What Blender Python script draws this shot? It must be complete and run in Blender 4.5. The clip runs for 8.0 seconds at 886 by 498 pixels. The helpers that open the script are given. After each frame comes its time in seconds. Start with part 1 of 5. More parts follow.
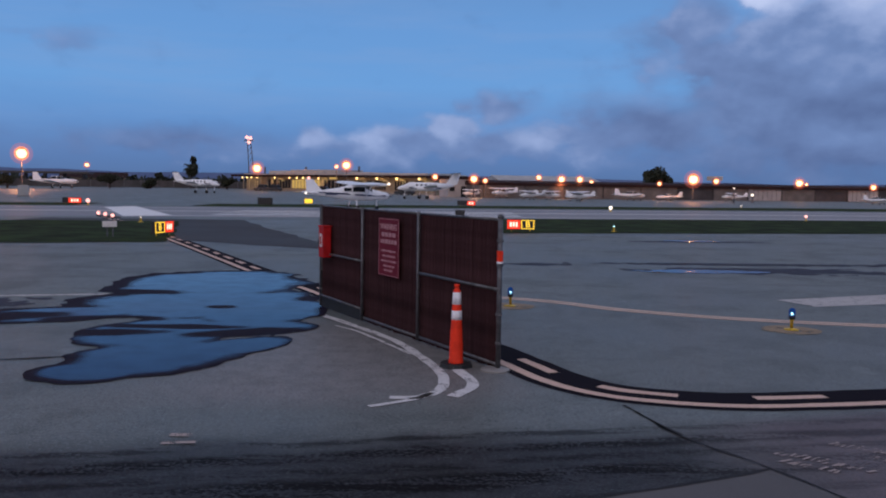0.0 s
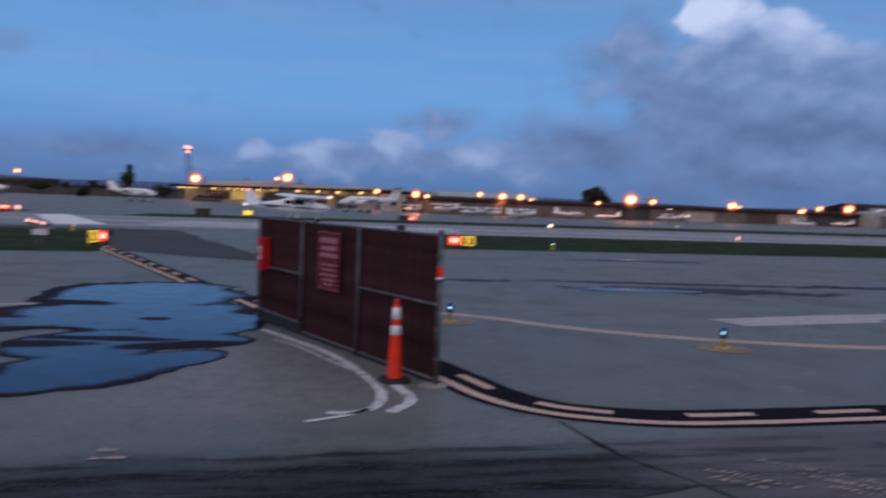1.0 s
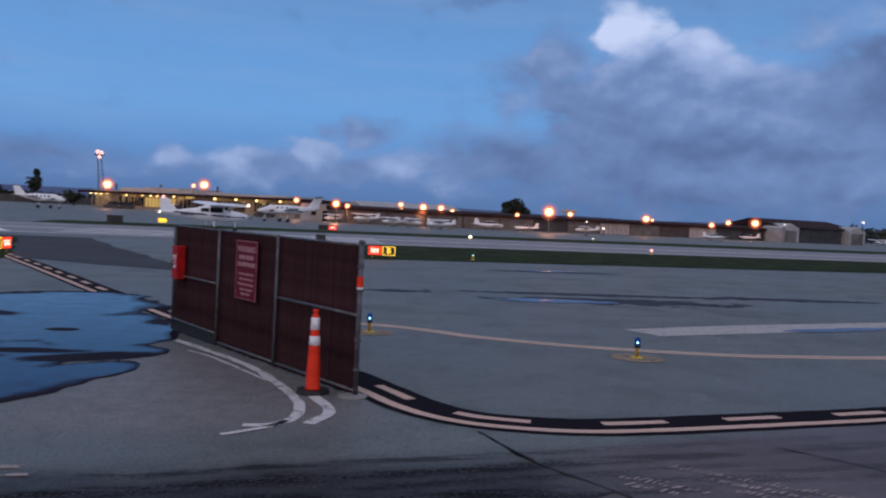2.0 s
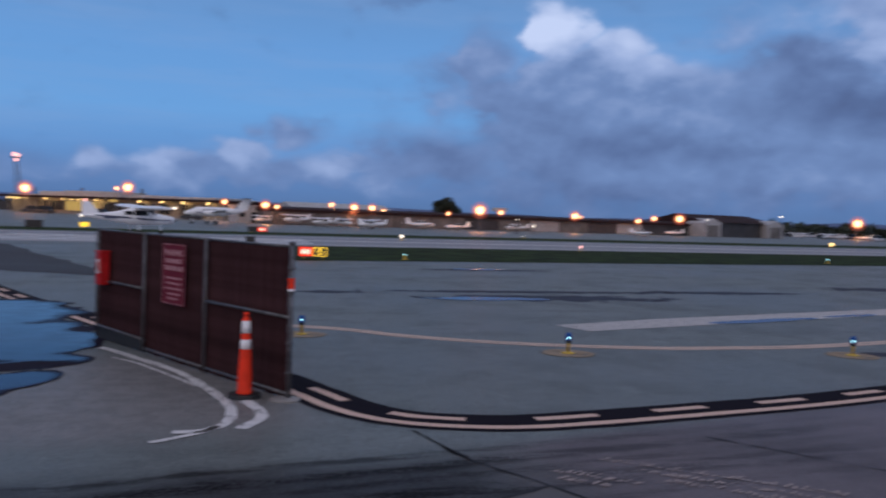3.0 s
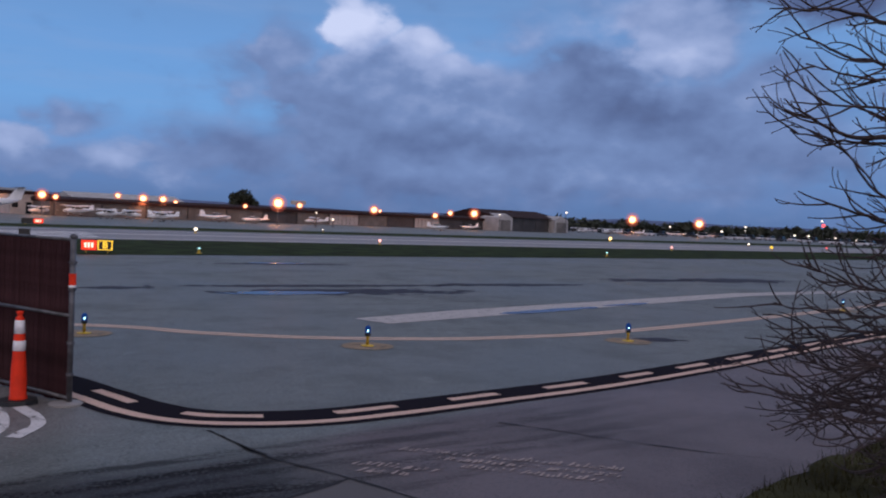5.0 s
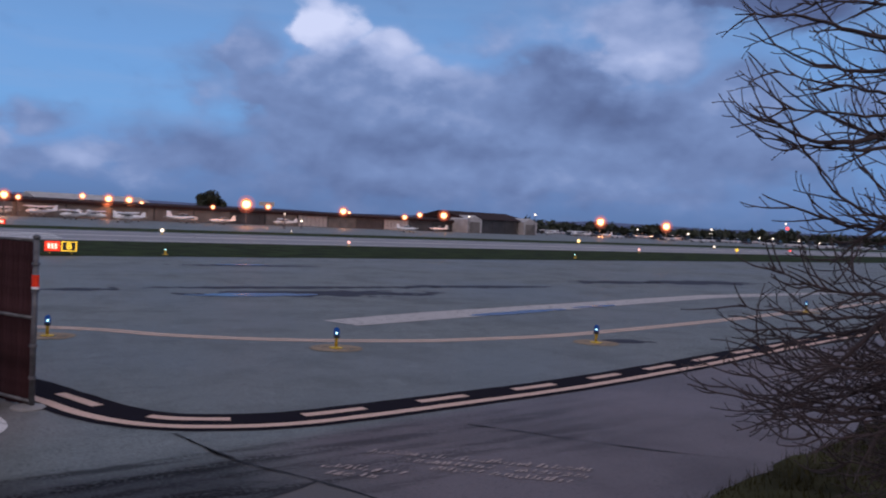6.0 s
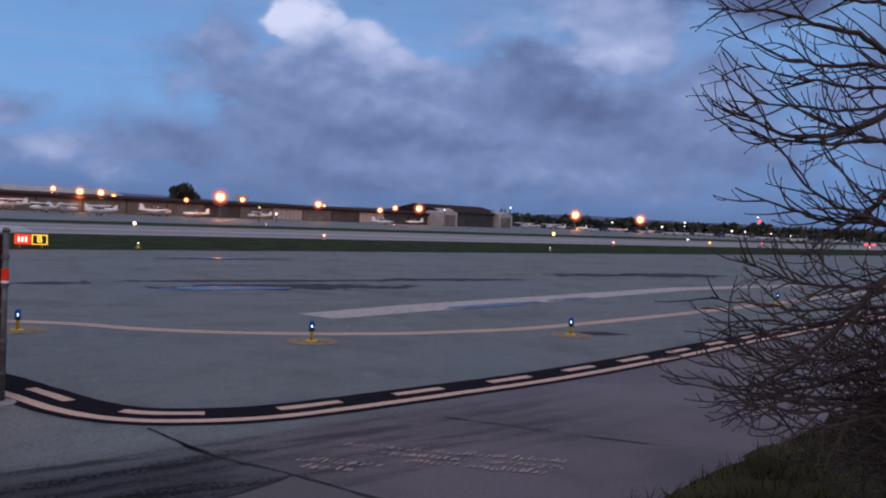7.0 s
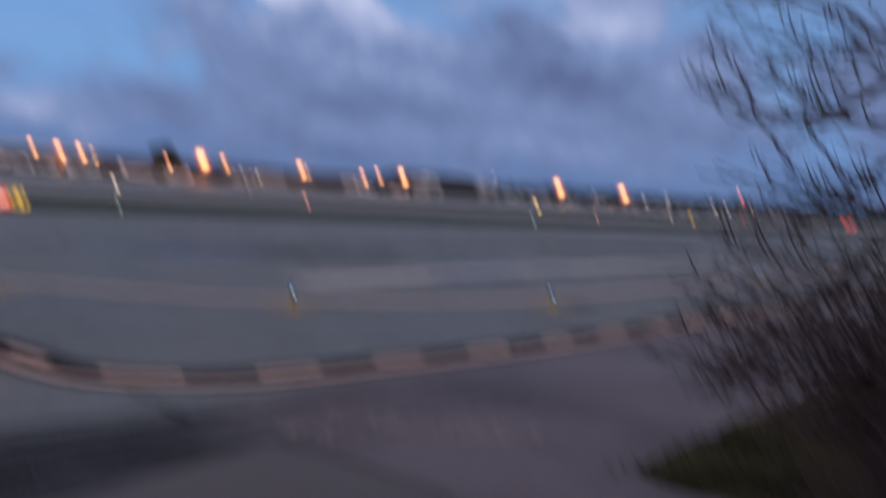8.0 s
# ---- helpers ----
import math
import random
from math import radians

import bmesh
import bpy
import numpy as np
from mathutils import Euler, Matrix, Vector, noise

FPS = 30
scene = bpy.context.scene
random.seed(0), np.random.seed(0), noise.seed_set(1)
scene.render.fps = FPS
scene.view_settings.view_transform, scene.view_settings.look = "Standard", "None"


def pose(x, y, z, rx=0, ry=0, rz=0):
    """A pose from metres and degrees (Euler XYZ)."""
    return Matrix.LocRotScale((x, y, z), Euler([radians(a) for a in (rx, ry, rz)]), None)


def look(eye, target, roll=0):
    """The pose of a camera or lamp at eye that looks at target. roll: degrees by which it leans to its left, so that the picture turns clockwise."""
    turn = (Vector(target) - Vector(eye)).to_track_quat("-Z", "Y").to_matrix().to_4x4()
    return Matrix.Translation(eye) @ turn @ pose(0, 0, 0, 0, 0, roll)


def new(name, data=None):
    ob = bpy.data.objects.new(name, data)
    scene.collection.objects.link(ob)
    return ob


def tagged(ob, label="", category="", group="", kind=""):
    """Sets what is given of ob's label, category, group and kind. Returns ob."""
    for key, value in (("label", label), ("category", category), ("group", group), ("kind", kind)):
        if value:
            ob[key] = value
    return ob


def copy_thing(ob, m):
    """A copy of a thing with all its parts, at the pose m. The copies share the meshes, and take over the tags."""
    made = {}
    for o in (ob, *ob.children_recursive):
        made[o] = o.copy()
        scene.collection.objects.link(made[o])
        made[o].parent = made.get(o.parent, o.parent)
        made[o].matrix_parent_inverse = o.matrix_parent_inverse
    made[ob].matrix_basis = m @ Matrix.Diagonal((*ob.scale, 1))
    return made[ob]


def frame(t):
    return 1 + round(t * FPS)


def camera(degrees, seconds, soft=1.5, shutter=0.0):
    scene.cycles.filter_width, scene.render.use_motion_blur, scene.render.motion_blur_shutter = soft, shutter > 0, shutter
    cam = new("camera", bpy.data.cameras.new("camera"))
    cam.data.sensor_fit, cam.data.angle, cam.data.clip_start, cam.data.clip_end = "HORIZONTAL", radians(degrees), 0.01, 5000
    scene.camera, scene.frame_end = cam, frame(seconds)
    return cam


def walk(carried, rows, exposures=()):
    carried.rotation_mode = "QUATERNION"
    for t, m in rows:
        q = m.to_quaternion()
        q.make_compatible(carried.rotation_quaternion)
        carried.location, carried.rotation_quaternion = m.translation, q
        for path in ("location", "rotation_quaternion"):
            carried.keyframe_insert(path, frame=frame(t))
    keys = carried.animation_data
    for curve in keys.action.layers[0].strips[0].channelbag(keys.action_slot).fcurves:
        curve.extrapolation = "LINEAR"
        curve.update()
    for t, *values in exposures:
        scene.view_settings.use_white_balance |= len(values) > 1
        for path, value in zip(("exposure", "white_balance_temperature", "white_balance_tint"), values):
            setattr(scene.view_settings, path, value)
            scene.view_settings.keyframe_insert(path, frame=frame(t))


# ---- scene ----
EYE = 2.35
cam = camera(54.77, 8.0, soft=2.0, shutter=1.0)
# seconds, yaw, pitch, roll in degrees: a pan from one standpoint
ROWS = [
    (0.0, -0.00, -4.29, 0.85),
    (0.5, -0.14, -4.37, 1.06),
    (0.7, -0.88, -4.20, 1.60),
    (1.0, -3.96, -3.17, 2.15),
    (1.2, -5.68, -2.88, 2.66),
    (2.5, -10.85, -2.09, 2.18),
    (3.0, -13.82, -2.10, 2.04),
    (3.5, -19.31, -1.50, 2.68),
    (4.0, -24.05, -2.00, 3.10),
    (4.5, -26.10, -2.13, 2.73),
    (6.0, -29.26, -1.78, 2.72),
    (6.5, -30.45, -1.90, 2.72),
    (7.0, -30.92, -2.17, 2.73),
    (7.5, -31.47, -2.77, 3.13),
    (7.9, -32.08, -3.39, 3.84),
    (7.967, -31.80, -3.20, 3.95),
    (8.0, -32.20, -4.13, 4.20),
]
walk(cam, [(t, pose(0, 0, EYE, 0, 0, yaw) @ pose(0, 0, 0, 90 + pitch, 0, 0) @ pose(0, 0, 0, 0, 0, roll)) for t, yaw, pitch, roll in ROWS],
     exposures=[(0.0, 0.0, 6500, 11), (1.2, 0.02, 6470, 10), (3.0, 0.03, 6420, 9), (4.5, 0.05, 6640, 12), (6.5, 0.13, 6900, 15), (8.0, 0.10, 7100, 17)])


# ---- node helpers ----
class Nodes:
    def __init__(self, tree):
        self.t = tree
        tree.nodes.clear()

    def add(self, kind, ins=None, **props):
        n = self.t.nodes.new(kind)
        for k, v in props.items():
            setattr(n, k, v)
        for k, v in (ins or {}).items():
            if hasattr(v, "is_output"):
                self.t.links.new(v, n.inputs[k])
            else:
                n.inputs[k].default_value = v
        return n

    def m(self, op, a, b=0.0, c=0.0, clamp=False):
        n = self.add("ShaderNodeMath", operation=op, use_clamp=clamp)
        for i, v in enumerate((a, b, c)):
            if hasattr(v, "is_output"):
                self.t.links.new(v, n.inputs[i])
            else:
                n.inputs[i].default_value = v
        return n.outputs[0]

    def step(self, v, lo, hi):
        n = self.add("ShaderNodeMapRange", {"Value": v, "From Min": lo, "From Max": hi}, interpolation_type="SMOOTHSTEP")
        return n.outputs[0]

    def noise(self, vec, scale, detail=4.0, rough=0.55):
        return self.add("ShaderNodeTexNoise", {"Vector": vec, "Scale": scale, "Detail": detail, "Roughness": rough}).outputs["Fac"]

    def mix(self, fac, a, b):
        n = self.add("ShaderNodeMix", data_type="RGBA")
        for i, v in ((0, fac), (6, a), (7, b)):
            if hasattr(v, "is_output"):
                self.t.links.new(v, n.inputs[i])
            elif i:
                n.inputs[i].default_value = (*v, 1)
            else:
                n.inputs[i].default_value = v
        return n.outputs[2]


# ---- world: dusk sky with broken cumulus ----
world = bpy.data.worlds.new("dusk_sky")
scene.world = world
world.use_nodes = True
W = Nodes(world.node_tree)
tc = W.add("ShaderNodeTexCoord").outputs["Generated"]
sep = W.add("ShaderNodeSeparateXYZ", {"Vector": tc}).outputs
az = W.m("MULTIPLY", W.m("ARCTAN2", sep[0], sep[1]), 57.2958)
el = W.m("MULTIPLY", W.m("ARCSINE", sep[2]), 57.2958)
flat = W.add("ShaderNodeCombineXYZ", {"X": az, "Y": W.m("MULTIPLY", el, 1.5)}).outputs[0]
lift = W.add("ShaderNodeVectorMath", {0: flat, 1: (-0.25, 0.9, 0.0)}, operation="ADD").outputs[0]
n_big = W.noise(flat, 0.16, 5.0, 0.55)
n_puff = W.noise(flat, 0.36, 5.0, 0.46)
n_lift = W.noise(lift, 0.36, 5.0, 0.46)
relief = W.m("MULTIPLY", W.m("SUBTRACT", n_puff, n_lift), 1.0)
# rounded heads: cells bent by a finer noise, and the same a little higher up for their lit tops
curl = W.add("ShaderNodeTexNoise", {"Vector": flat, "Scale": 0.7, "Detail": 4.0, "Roughness": 0.55}).outputs["Color"]
curl = W.add("ShaderNodeVectorMath", {0: curl, 1: (0.5, 0.5, 0.5)}, operation="SUBTRACT").outputs[0]
curl = W.add("ShaderNodeVectorMath", {0: curl, "Scale": 2.2}, operation="SCALE").outputs[0]


def heads(shift):
    v = W.add("ShaderNodeVectorMath", {0: W.add("ShaderNodeVectorMath", {0: flat, 1: curl}, operation="ADD").outputs[0], 1: shift}, operation="ADD").outputs[0]
    n = W.add("ShaderNodeTexVoronoi", {"Vector": v, "Scale": 0.34, "Detail": 2.0, "Roughness": 0.5, "Smoothness": 1.0}, feature="SMOOTH_F1", normalize=True)
    return n.outputs["Distance"]


head, head_up = heads((0.0, 0.0, 0.0)), heads((-0.35, 1.1, 0.0))
dome = W.m("SUBTRACT", head_up, head)
warp_a = W.m("ADD", az, W.m("MULTIPLY", W.m("SUBTRACT", n_puff, 0.5), 5.0))
warp_e = W.m("ADD", el, W.m("MULTIPLY", W.m("SUBTRACT", n_big, 0.5), 3.0))
warp_e = W.m("ADD", warp_e, W.m("MULTIPLY", W.m("SUBTRACT", n_puff, 0.5), 2.0))
# azimuth, elevation, half width, half height (degrees), thickness, brightness
CLOUDS = [
    (39.5, 13.2, 8.5, 4.2, 0.50, 0.66),
    (39.0, 5.9, 16.0, 5.0, 1.05, 0.43), (27.0, 4.6, 15.0, 4.2, 1.05, 0.37), (33.0, 12.4, 4.5, 2.6, 0.45, 0.60), (7.0, 3.3, 3.6, 1.0, 0.9, 0.62), (46.0, 5.5, 11.0, 4.0, 0.85, 0.37), (30.8, 6.4, 3.4, 1.6, 1.0, 0.60), (31.5, 8.6, 3.6, 2.0, 0.9, 0.52),
    (20.8, 12.2, 2.2, 1.9, 1.5, 0.98), (24.4, 11.0, 2.6, 1.6, 1.2, 0.88), (27.4, 9.7, 2.8, 1.3, 1.1, 0.84), (17.2, 7.6, 3.2, 2.4, 0.95, 0.50), (22.8, 7.0, 8.0, 3.6, 1.3, 0.44), (22.0, 9.4, 4.4, 2.0, 1.2, 0.60),
    (28.3, 8.6, 4.0, 2.2, 1.1, 0.68), (23.0, 3.0, 11.0, 3.0, 0.8, 0.34), (13.8, 8.4, 3.2, 2.4, 0.55, 0.50),
    (36.6, 9.4, 4.4, 2.2, 1.5, 0.27), (39.2, 7.6, 2.6, 1.5, 1.6, 0.20), (42.0, 12.2, 4.2, 2.8, 1.5, 0.68), (47.0, 8.0, 5.0, 3.0, 1.1, 0.50),
    (49.0, 15.5, 6.0, 2.4, 1.6, 0.10), (33.8, 5.8, 3.4, 1.4, 1.1, 0.66), (36.4, 3.6, 2.6, 1.2, 1.0, 0.66), (41.3, 3.2, 2.6, 1.0, 1.0, 0.62), (42.0, 2.4, 9.0, 1.0, 0.8, 0.40),
    (-8.2, 3.2, 1.9, 0.8, 0.85, 0.68), (-3.9, 3.2, 2.2, 0.9, 0.95, 0.70), (0.4, 3.7, 2.4, 1.0, 1.0, 0.74), (5.2, 3.0, 2.8, 0.9, 0.9, 0.62), (-0.5, 2.5, 11.0, 1.15, 0.95, 0.50), (-17.0, 2.4, 9.0, 1.0, 0.6, 0.42), (3.4, 5.2, 2.8, 1.2, 0.8, 0.52),
    (9.5, 2.8, 4.0, 1.4, 0.8, 0.52), (16.2, 10.2, 2.6, 2.3, 0.8, 0.50),
    (13.2, 3.6, 7.0, 2.6, 0.8, 0.42), (-24.5, 8.6, 4.5, 0.9, 0.45, 0.52), (-19.0, 2.8, 9.0, 1.1, 0.5, 0.40),
    (30.0, 15.8, 9.0, 1.4, 0.5, 0.5), (62.0, 8.0, 9.0, 6.0, 1.0, 0.35), (12.0, 14.5, 6.0, 1.2, 0.4, 0.3),
]
thick, weight, shine = None, None, None
for a, e, ra, re, th, br in CLOUDS:
    q = W.m("ADD", W.m("POWER", W.m("ABSOLUTE", W.m("DIVIDE", W.m("SUBTRACT", warp_a, a), ra)), 2.0),
            W.m("POWER", W.m("ABSOLUTE", W.m("DIVIDE", W.m("SUBTRACT", warp_e, e), re)), 2.0))
    v = W.m("MULTIPLY", W.m("POWER", 2.718, W.m("MULTIPLY", q, -1.1)), th)
    v2 = W.m("POWER", v, 2.0)
    if thick is None:
        thick, weight, shine = v, v2, W.m("MULTIPLY", v2, br)
    else:
        thick, weight, shine = W.m("SMOOTH_MAX", thick, v, 0.15), W.m("ADD", weight, v2), W.m("MULTIPLY_ADD", v2, br, shine)
edge = W.m("ADD", W.m("MULTIPLY", W.m("SUBTRACT", n_puff, 0.5), 0.62), W.m("MULTIPLY", W.m("SUBTRACT", 0.33, head), 0.40))
cover = W.step(W.m("ADD", thick, edge), 0.16, 0.78)
bright = W.m("DIVIDE", shine, W.m("ADD", weight, 0.02))
lift2 = W.add("ShaderNodeVectorMath", {0: flat, 1: (-0.8, 2.6, 0.0)}, operation="ADD").outputs[0]
volume = W.m("SUBTRACT", W.noise(flat, 0.17, 3.0, 0.5), W.noise(lift2, 0.17, 3.0, 0.5))
bright = W.m("ADD", W.m("ADD", bright, W.m("MULTIPLY", volume, 0.46)), W.m("ADD", W.m("MULTIPLY", relief, 0.22), W.m("MULTIPLY", dome, 0.34)), clamp=True)
ramp = W.add("ShaderNodeValToRGB", {"Fac": bright})
cr = ramp.color_ramp
cr.elements[0].position, cr.elements[0].color = 0.0, (0.062, 0.085, 0.185, 1)
cr.elements[1].position, cr.elements[1].color = 1.0, (0.55, 0.64, 0.90, 1)
for p, c in ((0.25, (0.102, 0.160, 0.335)), (0.5, (0.160, 0.250, 0.485)), (0.75, (0.31, 0.41, 0.68))):
    k = cr.elements.new(p)
    k.color = (*c, 1)
grad = W.add("ShaderNodeValToRGB", {"Fac": W.m("DIVIDE", el, 40.0, clamp=True)})
gr = grad.color_ramp
gr.elements[0].position, gr.elements[0].color = 0.0, (0.094, 0.172, 0.36, 1)
gr.elements[1].position, gr.elements[1].color = 1.0, (0.36, 0.38, 0.53, 1)
for p, c in ((0.05, (0.112, 0.222, 0.475)), (0.10, (0.130, 0.292, 0.61)), (0.16, (0.147, 0.35, 0.70)), (0.26, (0.138, 0.325, 0.67)), (0.4, (0.13, 0.26, 0.52)), (0.6, (0.28, 0.33, 0.50))):
    k = gr.elements.new(p)
    k.color = (*c, 1)
streak = W.add("ShaderNodeMapping", {"Vector": flat, "Rotation": (0, 0, 0.12), "Scale": (0.06, 0.32, 1.0)}).outputs[0]
veil = W.m("MULTIPLY", W.step(W.noise(streak, 1.0, 5.0, 0.55), 0.40, 0.75), 0.30)
grad_veiled = W.mix(W.m("MULTIPLY", veil, W.step(el, 1.0, 5.0)), grad.outputs[0], (0.24, 0.36, 0.62))
sky = W.mix(W.m("MULTIPLY", cover, W.step(el, 34.0, 24.0)), grad_veiled, ramp.outputs[0])
# afterglow in the west, behind the standpoint
west = W.m("ADD", W.m("MULTIPLY", sep[0], -0.35), W.m("MULTIPLY", sep[1], -0.94))
sky = W.mix(W.m("MULTIPLY", W.step(west, 0.15, 0.85), W.step(el, 55.0, 5.0)), sky, (0.92, 0.80, 0.86))
bg = W.add("ShaderNodeBackground", {"Color": sky, "Strength": 1.0})
W.add("ShaderNodeOutputWorld", {"Surface": bg.outputs[0]})

sun = new("evening_sun", bpy.data.lights.new("evening_sun", "SUN"))
sun.data.energy, sun.data.angle, sun.data.color = 0.25, radians(30), (1.0, 0.86, 0.74)
sun.matrix_world = look((0, 0, 0), (0.2, 0.75, -1.0))


# ---- materials ----
def material(name, build=None, color=(0.5, 0.5, 0.5), rough=0.6, metal=0.0, vary=0.25, scale=6.0, bump=0.15, fine=60.0, emit=0.0, spec=0.5, tint=None):
    mt = bpy.data.materials.new(name)
    mt.use_nodes = True
    n = Nodes(mt.node_tree)
    pos = n.add("ShaderNodeTexCoord").outputs["Object"]
    big, small = n.noise(pos, scale, 5.0), n.noise(pos, fine, 3.0)
    dark = tuple(c * (1 - vary) for c in color)
    light = tuple(min(1, c * (1 + vary)) for c in color)
    col = n.mix(n.step(big, 0.3, 0.7), dark, light)
    col = n.mix(n.m("MULTIPLY", n.step(small, 0.45, 0.8), 0.35 * min(1, vary * 3)), col, tint or tuple(c * 0.6 for c in color))
    rnd = n.add("ShaderNodeObjectInfo").outputs["Random"]
    hsv = n.add("ShaderNodeHueSaturation", {"Color": col, "Value": n.m("MULTIPLY_ADD", rnd, vary * 0.5, 1 - vary * 0.25)})
    b = n.add("ShaderNodeBump", {"Height": n.m("ADD", big, n.m("MULTIPLY", small, 0.4)), "Strength": bump, "Distance": 0.02})
    bs = n.add("ShaderNodeBsdfPrincipled", {"Base Color": hsv.outputs[0], "Roughness": n.m("MULTIPLY_ADD", small, 0.2, rough - 0.1), "Metallic": metal,
                                            "Normal": b.outputs[0], "Specular IOR Level": spec})
    if emit:
        bs.inputs["Emission Color"].default_value, bs.inputs["Emission Strength"].default_value = (*color, 1), emit
    n.add("ShaderNodeOutputMaterial", {"Surface": bs.outputs[0]})
    return mt


def glow(name, color, strength):
    mt = bpy.data.materials.new(name)
    mt.use_nodes = True
    n = Nodes(mt.node_tree)
    n.add("ShaderNodeOutputMaterial", {"Surface": n.add("ShaderNodeEmission", {"Color": (*color, 1), "Strength": strength}).outputs[0]})
    return mt


# see-through emission for shells that imitate the bloom round a lamp
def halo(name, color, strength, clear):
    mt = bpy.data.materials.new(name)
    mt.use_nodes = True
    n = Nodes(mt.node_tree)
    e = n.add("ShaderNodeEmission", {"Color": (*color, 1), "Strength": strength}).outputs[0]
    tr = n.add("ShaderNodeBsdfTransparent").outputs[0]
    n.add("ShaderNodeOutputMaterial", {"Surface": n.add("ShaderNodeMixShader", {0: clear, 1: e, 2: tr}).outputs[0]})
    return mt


def paving(name, color, rough, streak, patch, speck=0.5):
    """Worn asphalt or concrete: broad patches, tyre streaks, pale aggregate."""
    mt = bpy.data.materials.new(name)
    mt.use_nodes = True
    n = Nodes(mt.node_tree)
    pos = n.add("ShaderNodeTexCoord").outputs["Object"]
    mp = n.add("ShaderNodeMapping", {"Vector": pos, "Rotation": (0, 0, -0.2), "Scale": (0.12, 1.0, 1.0)}).outputs[0]
    broad, mid, grain = n.noise(pos, 0.13, 5.0, 0.6), n.noise(pos, 0.9, 6.0, 0.6), n.noise(pos, 55.0, 2.0, 0.6)
    lines = n.noise(mp, 1.1, 6.0, 0.62)
    col = n.mix(n.step(broad, 0.32, 0.68), tuple(c * (1 - patch) for c in color), tuple(c * (1 + patch * 0.6) for c in color))
    col = n.mix(n.m("MULTIPLY", n.step(mid, 0.42, 0.75), 0.5), col, tuple(c * 0.72 for c in color))
    col = n.mix(n.m("MULTIPLY", n.step(lines, 0.54, 0.75), streak), col, tuple(c * 0.4 for c in color))
    col = n.mix(n.m("MULTIPLY", n.step(grain, 0.58, 0.75), speck * 0.5), col, tuple(min(1, c * 1.9) for c in color))
    col = n.mix(n.m("MULTIPLY", n.step(grain, 0.45, 0.3), speck * 0.6), col, tuple(c * 0.5 for c in color))
    b = n.add("ShaderNodeBump", {"Height": n.m("ADD", grain, mid), "Strength": 0.25, "Distance": 0.01})
    rg = n.m("ADD", n.m("MULTIPLY", n.step(broad, 0.3, 0.7), 0.16), rough - 0.08)
    bs = n.add("ShaderNodeBsdfPrincipled", {"Base Color": col, "Roughness": rg, "Normal": b.outputs[0], "Specular IOR Level": 0.3})
    n.add("ShaderNodeOutputMaterial", {"Surface": bs.outputs[0]})
    return mt


def paint(name, color, wear, rough=0.75, gloss=0.2):
    """Road paint that has flaked off in places; the gaps show asphalt."""
    mt = bpy.data.materials.new(name)
    mt.use_nodes = True
    n = Nodes(mt.node_tree)
    pos = n.add("ShaderNodeTexCoord").outputs["Object"]
    a, b2 = n.noise(pos, 5.0, 6.0, 0.7), n.noise(pos, 40.0, 3.0, 0.6)
    col = n.mix(n.step(b2, 0.3, 0.7), tuple(c * 0.75 for c in color), color)
    bs = n.add("ShaderNodeBsdfPrincipled", {"Base Color": col, "Roughness": rough, "Specular IOR Level": gloss}).outputs[0]
    tr = n.add("ShaderNodeBsdfTransparent").outputs[0]
    gone = n.step(n.m("ADD", a, n.m("MULTIPLY", b2, 0.35)), 0.95 - wear * 0.55, 1.02 - wear * 0.5)
    n.add("ShaderNodeOutputMaterial", {"Surface": n.add("ShaderNodeMixShader", {0: gone, 1: bs, 2: tr}).outputs[0]})
    return mt


def water(name, rough, ripple, shelving=False):
    """Rain water; a shelving pool thins out to wet asphalt by its depth attribute."""
    mt = bpy.data.materials.new(name)
    mt.use_nodes = True
    n = Nodes(mt.node_tree)
    pos = n.add("ShaderNodeTexCoord").outputs["Object"]
    b = n.add("ShaderNodeBump", {"Height": n.noise(pos, 5.0, 3.0), "Strength": ripple, "Distance": 0.01})
    # base colour and specular tint add painted sky blue to the real reflection
    pool = n.add("ShaderNodeBsdfPrincipled", {"Base Color": (0.005, 0.012, 0.062, 1), "Roughness": rough, "IOR": 1.15, "Specular Tint": (0.36, 0.62, 1.0, 1), "Normal": b.outputs[0]}).outputs[0]
    if shelving:
        depth = n.add("ShaderNodeAttribute", attribute_name="depth").outputs["Fac"]
        grit = n.noise(pos, 22.0, 4.0, 0.65)
        gb = n.add("ShaderNodeBump", {"Height": grit, "Strength": 0.25, "Distance": 0.01})
        wet = n.add("ShaderNodeBsdfPrincipled", {"Base Color": n.mix(n.step(grit, 0.35, 0.65), (0.010, 0.007, 0.014), (0.024, 0.017, 0.027)), "Roughness": 0.7, "Specular IOR Level": 0.03, "Normal": gb.outputs[0]}).outputs[0]
        fill = n.step(n.m("ADD", depth, n.m("MULTIPLY", n.m("SUBTRACT", n.noise(pos, 2.2, 4.0, 0.6), 0.5), 0.12)), -0.04, 0.22)
        pool = n.add("ShaderNodeMixShader", {0: fill, 1: wet, 2: pool}).outputs[0]
    n.add("ShaderNodeOutputMaterial", {"Surface": pool})
    return mt


